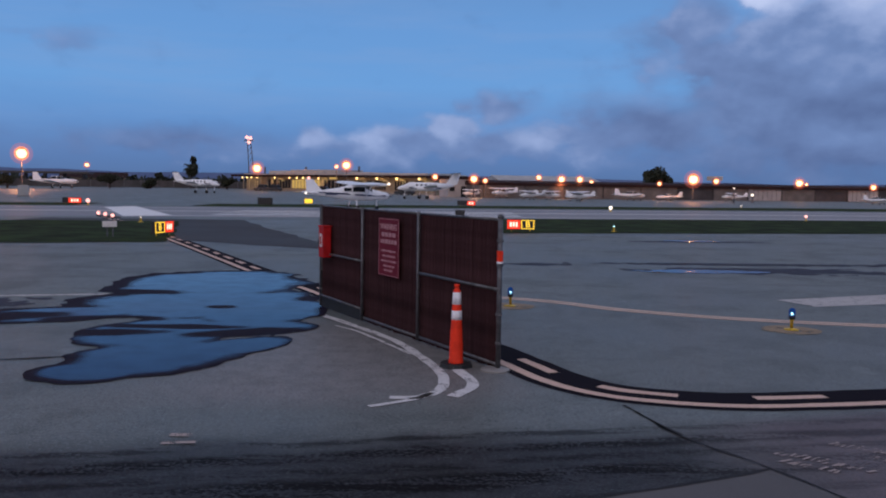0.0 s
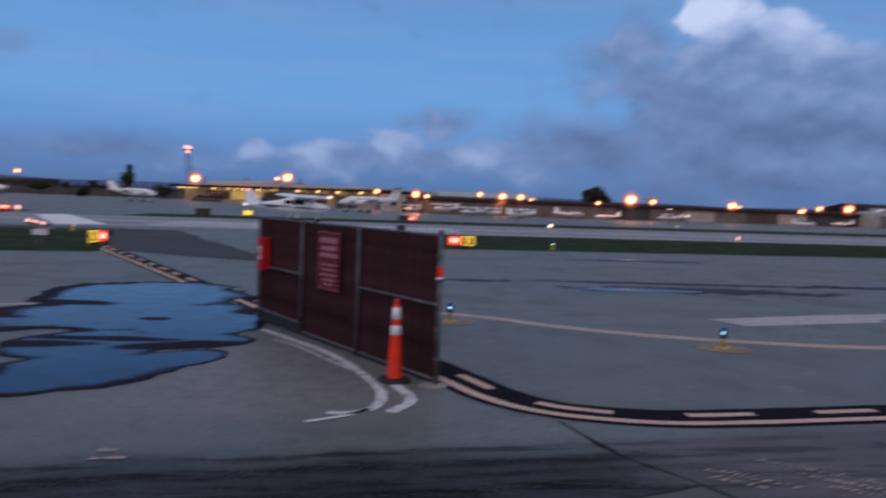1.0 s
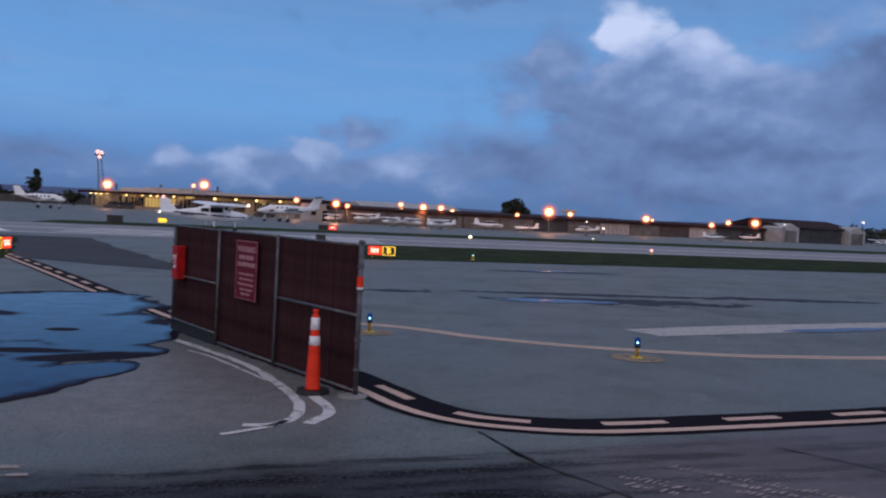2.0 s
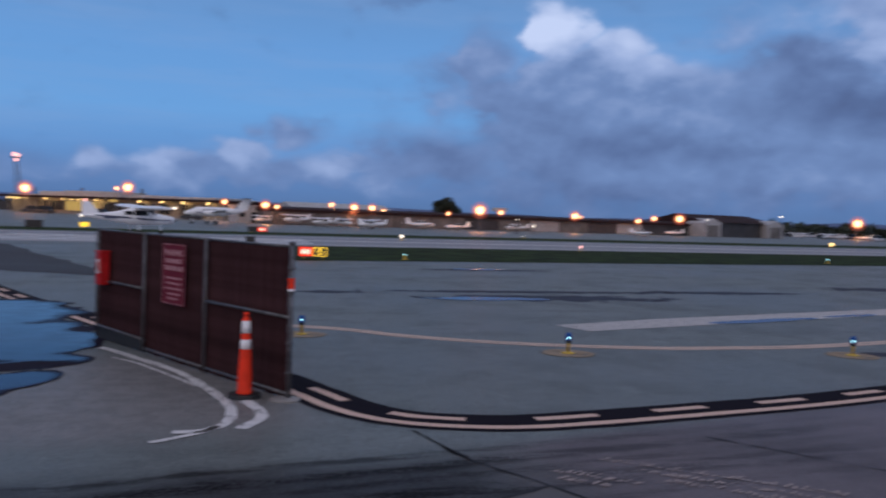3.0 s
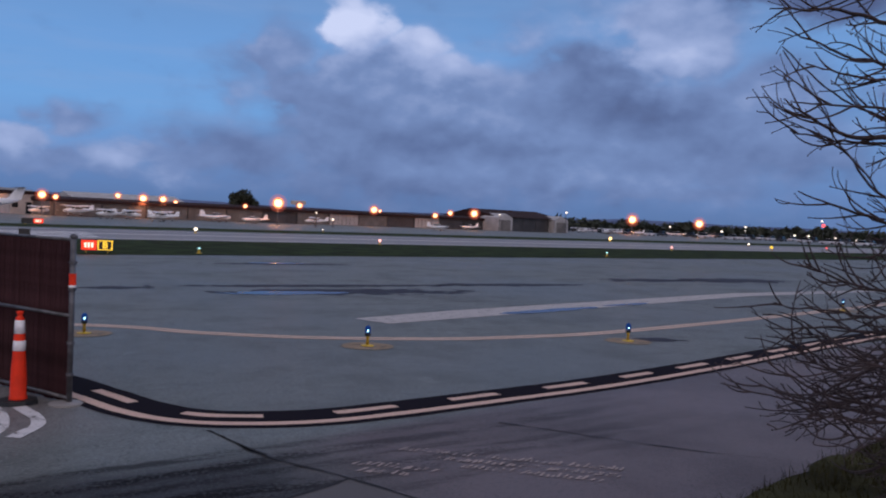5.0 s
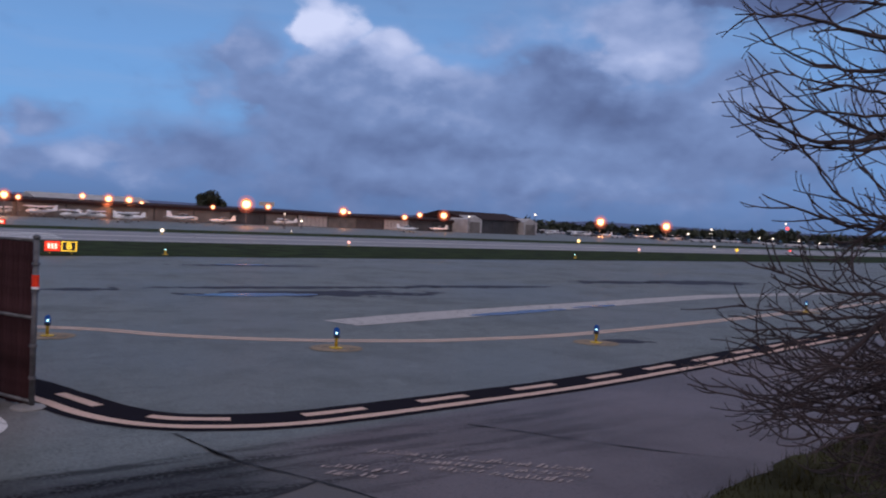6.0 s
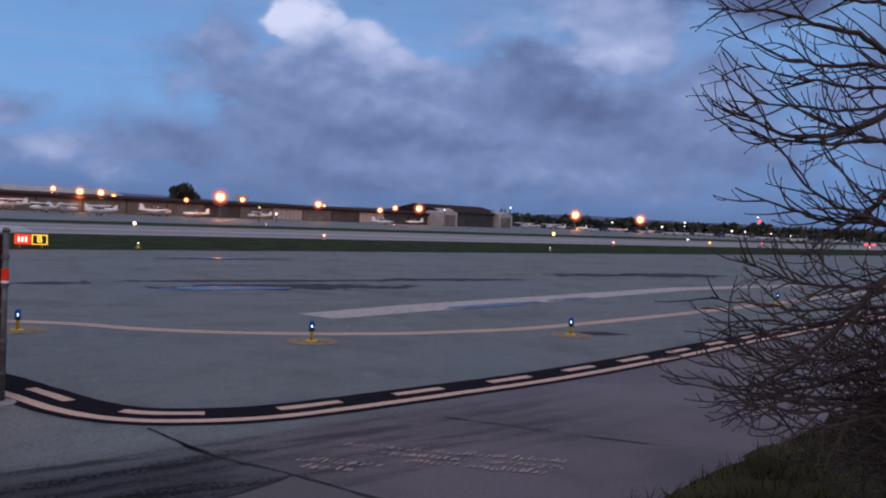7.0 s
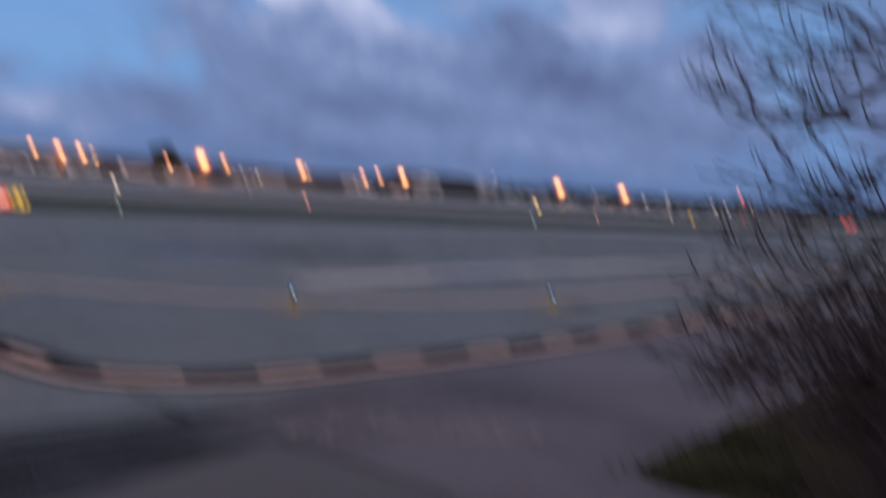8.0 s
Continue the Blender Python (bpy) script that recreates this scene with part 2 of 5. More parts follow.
def airfield():
    """The taxiway's asphalt; the service road in front of the gate is older, darker and streaked with tar."""
    mt = bpy.data.materials.new("airfield_asphalt")
    mt.use_nodes = True
    n = Nodes(mt.node_tree)
    pos = n.add("ShaderNodeTexCoord").outputs["Object"]
    xyz = n.add("ShaderNodeSeparateXYZ", {"Vector": pos}).outputs
    long = n.add("ShaderNodeMapping", {"Vector": pos, "Rotation": (0, 0, -0.2), "Scale": (0.16, 1.0, 1.0)}).outputs[0]
    broad, mid, small, grain = n.noise(pos, 0.14, 5.0, 0.6), n.noise(pos, 0.55, 6.0, 0.65), n.noise(pos, 4.0, 5.0, 0.65), n.noise(pos, 48.0, 2.0, 0.6)
    lines, lines2 = n.noise(long, 0.9, 6.0, 0.65), n.noise(long, 3.5, 5.0, 0.7)
    base = (0.134, 0.150, 0.142)
    col = n.mix(n.step(broad, 0.35, 0.65), tuple(v * 0.82 for v in base), tuple(v * 1.16 for v in base))
    col = n.mix(n.m("MULTIPLY", n.step(mid, 0.46, 0.62), 0.85), col, tuple(v * 0.62 for v in base))
    col = n.mix(n.m("MULTIPLY", n.step(lines, 0.54, 0.70), 0.7), col, tuple(v * 0.45 for v in base))
    col = n.mix(n.m("MULTIPLY", n.step(small, 0.48, 0.66), 0.5), col, tuple(v * 0.58 for v in base))
    blot = n.noise(pos, 1.5, 4.0, 0.6)
    col = n.mix(n.m("MULTIPLY", n.step(blot, 0.40, 0.28), 0.6), col, tuple(v * 1.45 for v in base))
    col = n.mix(n.m("MULTIPLY", n.step(blot, 0.58, 0.68), 0.6), col, tuple(v * 0.5 for v in base))
    # the service road
    across = n.m("SUBTRACT", xyz[1], n.m("MULTIPLY", xyz[0], 0.14))
    road = n.step(n.m("ADD", across, n.m("MULTIPLY", n.m("SUBTRACT", mid, 0.5), 1.6)), 8.3, 7.3)
    road = n.m("MULTIPLY", road, n.step(n.m("ADD", xyz[0], n.m("MULTIPLY", small, 0.8)), 4.2, 2.2))
    dark = n.mix(n.step(small, 0.35, 0.65), (0.015, 0.015, 0.019), (0.032, 0.031, 0.037))
    dark = n.mix(n.m("MULTIPLY", n.step(lines2, 0.5, 0.66), 0.7), dark, (0.014, 0.013, 0.014))
    col = n.mix(n.m("MULTIPLY", road, 0.95), col, dark)
    # bleached surface by the gate
    pale = n.m("MULTIPLY", n.m("MULTIPLY", n.step(n.m("MULTIPLY_ADD", n.m("SUBTRACT", mid, 0.5), 2.0, across), 8.6, 9.8), n.step(xyz[1], 15.5, 13.0)), n.m("MULTIPLY", n.step(xyz[0], 1.6, 0.2), n.step(xyz[0], -4.6, -2.0)))
    col = n.mix(n.m("MULTIPLY", pale, 0.92), col, n.mix(n.step(small, 0.35, 0.65), tuple(v * 1.05 for v in (0.150, 0.138, 0.132)), tuple(v * 1.45 for v in (0.150, 0.138, 0.132))))
    # brownish older surface right of the seam
    old = n.m("MULTIPLY", n.step(n.m("ADD", xyz[1], n.m("MULTIPLY", xyz[0], -0.28)), 7.9, 7.4), n.step(xyz[0], 2.0, 3.6))
    col = n.mix(n.m("MULTIPLY", old, 0.9), col, n.mix(n.step(mid, 0.4, 0.65), (0.130, 0.098, 0.104), (0.084, 0.062, 0.068)))
    pebble = n.noise(pos, 24.0, 3.0, 0.7)
    col = n.mix(n.m("MULTIPLY", n.step(pebble, 0.52, 0.66), 0.55), col, n.mix(old, n.mix(road, tuple(v * 1.55 for v in base), tuple(v * 0.62 for v in base)), (0.128, 0.098, 0.103)))
    col = n.mix(n.m("MULTIPLY", n.step(pebble, 0.48, 0.34), 0.7), col, tuple(v * 0.35 for v in base))
    col = n.mix(n.m("MULTIPLY", n.step(grain, 0.58, 0.72), 0.6), col, n.mix(old, n.mix(road, tuple(v * 2.0 for v in base), tuple(v * 1.15 for v in base)), (0.17, 0.135, 0.135)))
    col = n.mix(n.m("MULTIPLY", n.step(grain, 0.45, 0.3), 0.5), col, tuple(v * 0.4 for v in base))
    # broken tar streaks along the road
    tilt = n.m("SUBTRACT", xyz[1], n.m("MULTIPLY", xyz[0], 0.2))
    tilt = n.m("ADD", tilt, n.m("MULTIPLY", n.m("SUBTRACT", mid, 0.5), 0.5))
    tar = 0.0
    for at, half, power in ((7.42, 0.20, 0.95), (6.60, 0.34, 0.95), (7.02, 0.14, 0.75), (7.80, 0.12, 0.8), (6.05, 0.14, 0.6)):
        band = n.step(n.m("ABSOLUTE", n.m("SUBTRACT", tilt, at)), half, half * 0.35)
        band = n.m("MULTIPLY", n.m("MULTIPLY", band, n.step(n.m("MULTIPLY_ADD", n.m("SUBTRACT", pebble, 0.5), 0.8, lines2), 0.44, 0.55)), n.m("MULTIPLY", n.m("MULTIPLY_ADD", n.step(xyz[0], 4.2, 1.0), 0.32, 0.58), n.m("MULTIPLY", n.step(xyz[0], 9.0, 5.0), power)))
        col = n.mix(band, col, (0.009, 0.008, 0.009))
        tar = n.m("MAXIMUM", tar, band)
    bp = n.add("ShaderNodeBump", {"Height": n.m("ADD", grain, small), "Strength": 0.35, "Distance": 0.012})
    rg = n.m("ADD", n.m("MULTIPLY", n.step(broad, 0.3, 0.7), 0.18), 0.46)
    bs = n.add("ShaderNodeBsdfPrincipled", {"Base Color": col, "Roughness": rg, "Normal": bp.outputs[0], "Specular IOR Level": n.m("MULTIPLY", n.m("MULTIPLY_ADD", road, -0.22, 0.28), n.m("SUBTRACT", 1.0, tar))})
    n.add("ShaderNodeOutputMaterial", {"Surface": bs.outputs[0]})
    return mt


M_APRON = airfield()
M_SLAB = paving("pale_concrete", (0.27, 0.255, 0.24), 0.6, 0.2, 0.15)
M_PATCH = paving("old_concrete", (0.098, 0.091, 0.090), 0.7, 0.3, 0.25)
M_RUNWAY = paving("wet_runway_concrete", (0.23, 0.225, 0.235), 0.6, 0.25, 0.15)
M_SHOULDER = paving("dark_shoulder_asphalt", (0.036, 0.034, 0.035), 0.75, 0.3, 0.25)
M_STAIN = paint("damp_film", (0.024, 0.022, 0.034), 0.32, 0.6, 0.12)
M_WATER = water("puddle_water", 0.02, 0.008, True)
M_RIPPLE = water("rippled_puddle_water", 0.13, 0.10)
M_WHITE = paint("worn_white_paint", (0.62, 0.58, 0.54), 0.36)
M_CREAM = paint("cream_line_paint", (0.70, 0.48, 0.375), 0.16)
M_FADED = paint("faded_line_paint", (0.68, 0.50, 0.40), 0.2)
M_BAR = paint("patchy_white_paint", (0.50, 0.47, 0.45), 0.36)
M_PAD = paint("broad_white_paint", (0.86, 0.85, 0.84), 0.03)
M_BLACK = paint("black_line_border", (0.014, 0.011, 0.016), 0.10, 0.85, 0.03)
M_TAR = material("tar_seam", color=(0.016, 0.015, 0.016), rough=0.7, spec=0.2, vary=0.3, scale=4)
M_GRASS = material("grass", color=(0.023, 0.036, 0.010), rough=0.9, spec=0.05, vary=0.6, scale=0.6, fine=9.0, bump=0.5, tint=(0.045, 0.050, 0.018))
M_SOIL = material("grassy_soil", color=(0.032, 0.031, 0.013), rough=0.95, spec=0.05, vary=0.5, scale=1.2, fine=20.0, bump=0.6, tint=(0.06, 0.045, 0.03))


# ---- mesh helpers ----
def mesh_of(bm, name, mat, smooth=False):
    me = bpy.data.meshes.new(name)
    bm.to_mesh(me)
    bm.free()
    for mt in (mat if isinstance(mat, (list, tuple)) else [mat]):
        me.materials.append(mt)
    if smooth:
        for p in me.polygons:
            p.use_smooth = True
    return me


def part(name, bm, mat, parent=None, label="", smooth=False):
    ob = new(name, mesh_of(bm, name, mat, smooth))
    if parent:
        ob.parent = parent
    if label:
        ob["label"] = label
    return ob


def thing(name, m, label, category, group="", kind=""):
    ob = new(name)
    ob.matrix_world = m
    ob.empty_display_size = 0.2
    return tagged(ob, label, category, group, kind)


def B():
    return bmesh.new()


def box(bm, x0, x1, y0, y1, z0, z1, bev=0.0, m=None):
    r = bmesh.ops.create_cube(bm, size=1.0)
    vs = r["verts"]
    bmesh.ops.scale(bm, vec=(x1 - x0, y1 - y0, z1 - z0), verts=vs)
    bmesh.ops.translate(bm, vec=((x0 + x1) / 2, (y0 + y1) / 2, (z0 + z1) / 2), verts=vs)
    if bev:
        es = list({e for v in vs for e in v.link_edges})
        r2 = bmesh.ops.bevel(bm, geom=es, offset=bev, segments=2, affect="EDGES", profile=0.6)
        vs = list({v for f in r2["faces"] for v in f.verts} | {v for v in vs if v.is_valid})
    if m is not None:
        bmesh.ops.transform(bm, matrix=m, verts=vs)
    return bm


def tube(bm, a, b, r0, r1=None, seg=10, caps=True):
    a, b = Vector(a), Vector(b)
    d = b - a
    r = bmesh.ops.create_cone(bm, cap_ends=caps, segments=seg, radius1=r0, radius2=r0 if r1 is None else r1, depth=d.length)
    q = d.to_track_quat("Z", "Y").to_matrix().to_4x4()
    bmesh.ops.transform(bm, matrix=Matrix.Translation((a + b) / 2) @ q, verts=r["verts"])
    return bm


def ball(bm, c, r, seg=12, rings=8, scale=(1, 1, 1)):
    o = bmesh.ops.create_uvsphere(bm, u_segments=seg, v_segments=rings, radius=r)
    bmesh.ops.scale(bm, vec=scale, verts=o["verts"])
    bmesh.ops.translate(bm, vec=c, verts=o["verts"])
    return bm


def lathe(bm, profile, seg=24, cx=0.0, cy=0.0):
    rings = []
    for r, z in profile:
        rings.append([bm.verts.new((cx + r * math.cos(2 * math.pi * i / seg), cy + r * math.sin(2 * math.pi * i / seg), z)) for i in range(seg)])
    for k in range(len(rings) - 1):
        for i in range(seg):
            j = (i + 1) % seg
            bm.faces.new((rings[k][i], rings[k][j], rings[k + 1][j], rings[k + 1][i]))
    bm.faces.new(rings[-1])
    bm.faces.new(rings[0][::-1])
    return bm


def loft(bm, rings, caps=True):
    vs = [[bm.verts.new(p) for p in ring] for ring in rings]
    n = len(vs[0])
    for k in range(len(vs) - 1):
        for i in range(n):
            j = (i + 1) % n
            bm.faces.new((vs[k][i], vs[k][j], vs[k + 1][j], vs[k + 1][i]))
    if caps:
        bm.faces.new(vs[0][::-1])
        bm.faces.new(vs[-1])
    return bm


def spline(ctrl, step=0.25):
    """Smooth line through a few control points, evenly sampled."""
    P = [Vector((*p, 0)) for p in ctrl]
    P = [2 * P[0] - P[1]] + P + [2 * P[-1] - P[-2]]
    fine = []
    for i in range(1, len(P) - 2):
        n = max(4, int((P[i + 1] - P[i]).length / 0.05))
        for k in range(n):
            u = k / n
            fine.append(0.5 * ((2 * P[i]) + (P[i + 1] - P[i - 1]) * u + (2 * P[i - 1] - 5 * P[i] + 4 * P[i + 1] - P[i + 2]) * u * u
                               + (3 * P[i] - P[i - 1] - 3 * P[i + 1] + P[i + 2]) * u ** 3))
    fine.append(P[-2])
    out, acc = [fine[0]], 0.0
    for a, b in zip(fine, fine[1:]):
        acc += (b - a).length
        if acc >= step:
            out.append(b)
            acc = 0.0
    return out


def ribbon(bm, line, off, width, z, rag=0.0):
    """A strip of the given width, off metres to the left of the line."""
    prev = None
    for i, p in enumerate(line):
        d = (line[min(i + 1, len(line) - 1)] - line[max(i - 1, 0)]).normalized()
        s = Vector((-d.y, d.x, 0))
        w = width / 2
        ja = rag * (noise.noise(p * 3.1) if rag else 0)
        jb = rag * (noise.noise(p * 2.7 + Vector((9, 4, 1))) if rag else 0)
        a, b = p + s * (off - w + ja), p + s * (off + w + jb)
        now = (bm.verts.new((a.x, a.y, z)), bm.verts.new((b.x, b.y, z)))
        if prev:
            bm.faces.new((prev[0], now[0], now[1], prev[1]))
        prev = now
    return bm


def sheet(bm, field, x0, x1, y0, y1, cell, z):
    """A flat patch where field(x, y) > 0, with its edge cut to the zero line."""
    nx, ny = int((x1 - x0) / cell), int((y1 - y0) / cell)
    F = [[field(x0 + i * cell, y0 + j * cell) for i in range(nx + 1)] for j in range(ny + 1)]
    seen = {}

    def vert(x, y):
        k = (round(x, 4), round(y, 4))
        if k not in seen:
            seen[k] = bm.verts.new((x, y, z))
        return seen[k]

    for j in range(ny):
        for i in range(nx):
            cs = [(i, j), (i + 1, j), (i + 1, j + 1), (i, j + 1)]
            vals = [F[b][a] for a, b in cs]
            if max(vals) <= 0:
                continue
            poly = []
            for k in range(4):
                (a, b), (c, d), u, v = cs[k], cs[(k + 1) % 4], vals[k], vals[(k + 1) % 4]
                if u > 0:
                    poly.append(vert(x0 + a * cell, y0 + b * cell))
                if (u > 0) != (v > 0):
                    s = min(0.98, max(0.02, u / (u - v)))
                    poly.append(vert(x0 + (a + (c - a) * s) * cell, y0 + (b + (d - b) * s) * cell))
            poly = list(dict.fromkeys(poly))
            if len(poly) > 2:
                try:
                    bm.faces.new(poly)
                except ValueError:
                    pass
    return bm


def quad(bm, pts, z):
    bm.faces.new([bm.verts.new((x, y, z)) for x, y in pts])
    return bm


def fbm(x, y, s, seed=0.0):
    return noise.fractal(Vector((x * s, y * s, seed)), 0.8, 2.1, 5)


# ---- ground, pavement, runway ----
SL = 0.226  # slope of the runway in the plan


def strip(name, lo, hi, x0, x1, z, mat, label, sl=SL, sl2=None):
    bm = quad(B(), [(x0, lo + sl * x0), (x1, lo + sl * x1), (x1, hi + (sl2 or sl) * x1), (x0, hi + (sl2 or sl) * x0)], z)
    return tagged(part(name, bm, mat), label, "pavement", "", "structure")


bm = B()
bmesh.ops.create_grid(bm, x_segments=40, y_segments=40, size=4500)
tagged(part("ground", bm, M_APRON), "worn grey asphalt airfield surface, damp in patches", "ground", "", "structure")
strip("runway", 60.4, 83.0, -400, 900, 0.006, M_RUNWAY, "pale damp concrete runway with white markings")
tagged(part("concrete_slab", quad(B(), [(2.78, 7.04), (2.0, 6.66), (0.2, 5.9), (0.4, 3.0), (4.6, 3.0), (3.6, 5.3)], 0.004), M_PATCH), "pale concrete slab set in the road", "pavement", "", "structure")

# grass: between taxiway and runway, and left of the taxiway mouth
def grass_right(x, y):
    return min(y - (41.6 + SL * x) + 0.3 * fbm(x, y, 0.4), (59.6 + SL * x) - y + 0.3 * fbm(x, y, 0.4, 3), x + 2.0 + 0.35 * (y - 50) * 0.3)


def grass_left(x, y):
    return min(y - (33.0 + 0.32 * (x + 10)) + 0.3 * fbm(x, y, 0.4), (52 + 0.15 * x) - y + 0.5 * fbm(x, y, 0.2, 3), -10.6 - 0.28 * (y - 33) - x + 0.3 * fbm(x, y, 0.5, 7))


tagged(part("grass_verge", sheet(B(), grass_right, -6, 150, 38, 96, 1.0, 0.02), M_GRASS), "dark green mown grass verge beside the runway", "grass", "", "structure")
tagged(part("grass_verge", sheet(B(), grass_left, -60, -8, 20, 54, 0.5, 0.02), M_GRASS), "dark green mown grass verge beside the taxiway", "grass", "", "structure")
tagged(part("far_grass_verge", sheet(B(), lambda x, y: min(y - (86 + 0.25 * x), (97 + 0.28 * x) - y, max(x + 24, -34 - x)) + 0.4 * fbm(x, y, 0.1), -130, 260, 50, 175, 2.0, 0.02), M_GRASS), "thin dark grass strip behind the runway", "grass", "", "structure")


# ---- more materials ----
M_STEEL = material("galvanised_steel", color=(0.13, 0.13, 0.138), rough=0.55, metal=0.6, vary=0.3, scale=9)
M_SLAT = material("brown_gate_slat", color=(0.046, 0.0200, 0.0215), rough=0.85, spec=0.06, vary=0.5, scale=3.0, fine=70, bump=0.2, tint=(0.085, 0.045, 0.04))
M_BACK = material("dark_mesh_backing", color=(0.034, 0.0145, 0.0155), rough=0.9, spec=0.05, vary=0.3, scale=8)
M_SIGNRED = material("maroon_sign_plate", color=(0.15, 0.008, 0.022), rough=0.6, spec=0.2, vary=0.12, scale=5, bump=0.03)
M_SIGNTXT = material("pale_sign_lettering", color=(0.46, 0.24, 0.25), rough=0.6, vary=0.2, scale=20)
M_RED = material("red_painted_metal", color=(0.45, 0.012, 0.014), rough=0.5, spec=0.2, vary=0.15, scale=6)
M_ORANGE = material("orange_cone_plastic", color=(0.80, 0.042, 0.014), rough=0.55, spec=0.2, vary=0.14, scale=5, fine=30, bump=0.08, tint=(0.5, 0.03, 0.012))
M_COLLAR = material("white_reflective_collar", color=(0.80, 0.78, 0.80), rough=0.35, vary=0.12, scale=12)
M_RUBBER = material("black_rubber", color=(0.012, 0.012, 0.013), rough=0.7, vary=0.3, scale=10)
M_LABEL = material("white_label", color=(0.7, 0.68, 0.66), rough=0.6, vary=0.1)
M_YELLOW = material("yellow_painted_metal", color=(0.55, 0.36, 0.03), rough=0.5, vary=0.3, scale=20)
M_DARK = material("dark_enamel", color=(0.02, 0.02, 0.022), rough=0.45, vary=0.2)
M_PLANE = material("white_aircraft_paint", color=(0.84, 0.84, 0.85), rough=0.35, vary=0.05, scale=1.0, bump=0.02)
M_STRIPE = material("navy_aircraft_stripe", color=(0.03, 0.04, 0.09), rough=0.35, vary=0.1)
M_PANE = material("dark_window_glass", color=(0.012, 0.014, 0.018), rough=0.15, spec=0.2, vary=0.1, bump=0.0)
M_WALL = material("cream_stucco_wall", color=(0.25, 0.21, 0.155), rough=0.8, vary=0.15, scale=0.7, fine=8)
M_HANGAR = material("grey_corrugated_metal", color=(0.15, 0.135, 0.125), rough=0.6, vary=0.25, scale=0.4, fine=5)
M_HANGDARK = material("dark_hangar_metal", color=(0.05, 0.046, 0.048), rough=0.6, vary=0.3, scale=0.4, fine=5)
M_DOORPALE = material("pale_hangar_door", color=(0.38, 0.37, 0.37), rough=0.6, vary=0.15, scale=0.5, fine=5)
M_ROOF = material("brown_roof_sheet", color=(0.034, 0.019, 0.019), rough=0.85, spec=0.1, vary=0.25, scale=0.5, fine=5)
M_ROOFPALE = material("pale_roof_membrane", color=(0.40, 0.39, 0.38), rough=0.7, vary=0.15, scale=0.5, fine=5)
# the bark's warm tint flecks paint in the lit edges of the twigs
M_BARK = material("grey_brown_bark", color=(0.036, 0.025, 0.027), rough=0.8, vary=0.5, scale=8, fine=80, bump=0.4, tint=(0.17, 0.11, 0.095))
M_LEAF = material("dark_leaves", color=(0.022, 0.030, 0.016), rough=0.7, vary=0.5, scale=0.8, fine=6)
# the distance haze over the hills is put into this base colour
M_HILL = material("haze_blue_hills", color=(0.15, 0.21, 0.38), rough=1.0, vary=0.1, scale=0.004, fine=0.03, bump=0, spec=0.0)
M_CARRED = material("dark_red_car_paint", color=(0.10, 0.015, 0.02), rough=0.3, vary=0.1)
M_CARDARK = material("dark_car_paint", color=(0.02, 0.022, 0.028), rough=0.3, vary=0.1)
M_CARWHITE = material("white_car_paint", color=(0.55, 0.55, 0.57), rough=0.3, vary=0.1)
G_SODIUM = glow("sodium_bulb", (1.0, 0.58, 0.26), 7.0)
# inner and outer bloom of the sodium lamps, put into glowing shells
G_BLOOM = halo("sodium_bloom", (1.0, 0.30, 0.12), 1.6, 0.55)
G_OUTERBLOOM = halo("sodium_outer_bloom", (1.0, 0.20, 0.13), 0.9, 0.90)
G_WARM = glow("warm_lamp", (1.0, 0.66, 0.24), 3.0)
G_WHITE = glow("white_lamp", (1.0, 0.86, 0.72), 2.2)
G_RED = glow("red_lamp", (1.0, 0.10, 0.10), 2.0)
G_PINK = glow("pink_beacon", (1.0, 0.46, 0.42), 1.9)
G_BLUE = glow("blue_taxi_lens", (0.012, 0.05, 0.22), 0.7)
G_CORE = glow("cyan_taxi_core", (0.45, 0.95, 1.0), 3.0)
G_YSIGN = glow("yellow_sign_face", (1.0, 0.62, 0.06), 1.5)
G_RSIGN = glow("red_sign_face", (1.0, 0.06, 0.03), 1.1)
G_RTXT = glow("red_sign_bars", (1.0, 0.62, 0.50), 2.0)
G_LITWIN = glow("lit_window", (1.0, 0.66, 0.20), 0.55)


def text_mesh(body, size, mat, name, parent, m, label=""):
    cu = bpy.data.curves.new(name, "FONT")
    cu.body, cu.size, cu.align_x, cu.align_y, cu.extrude = body, size, "CENTER", "CENTER", 0.002
    cu.offset = size * 0.02
    tmp = new(name, cu)
    me = bpy.data.meshes.new_from_object(tmp.evaluated_get(bpy.context.evaluated_depsgraph_get()))
    bpy.data.objects.remove(tmp)
    me.materials.clear()
    me.materials.append(mat)
    ob = new(name, me)
    ob.parent, ob.matrix_local = parent, m
    if label:
        ob["label"] = label
    return ob


def aim(az, dist):
    return (dist * math.sin(radians(az)), dist * math.cos(radians(az)))


M_FLAKE = paint("flaking_white_paint", (0.70, 0.67, 0.65), 0.41)
M_BLADE = material("wild_grass", color=(0.038, 0.035, 0.013), rough=0.9, spec=0.05, vary=0.5, scale=1.5, fine=30.0, tint=(0.07, 0.05, 0.03))
M_SCRAP = paint("scrappy_white_paint", (0.42, 0.34, 0.31), 0.46)
# ---- painted lines on the pavement ----
EDGE = spline([(-22.5, 56.0), (-14.5, 41.0), (-9.95, 32.2), (-6.8, 25.9), (-5.05, 22.4), (-3.45, 19.6), (-2.2, 17.2), (-0.5, 13.9), (0.38, 12.2), (0.86, 11.1), (1.25, 10.2), (1.8, 9.55),
               (2.55, 9.22), (3.3, 9.12), (4.2, 9.22), (5.8, 9.52), (8.1, 10.0), (11.4, 10.95), (16.7, 12.65), (30.0, 16.6)], 0.1)
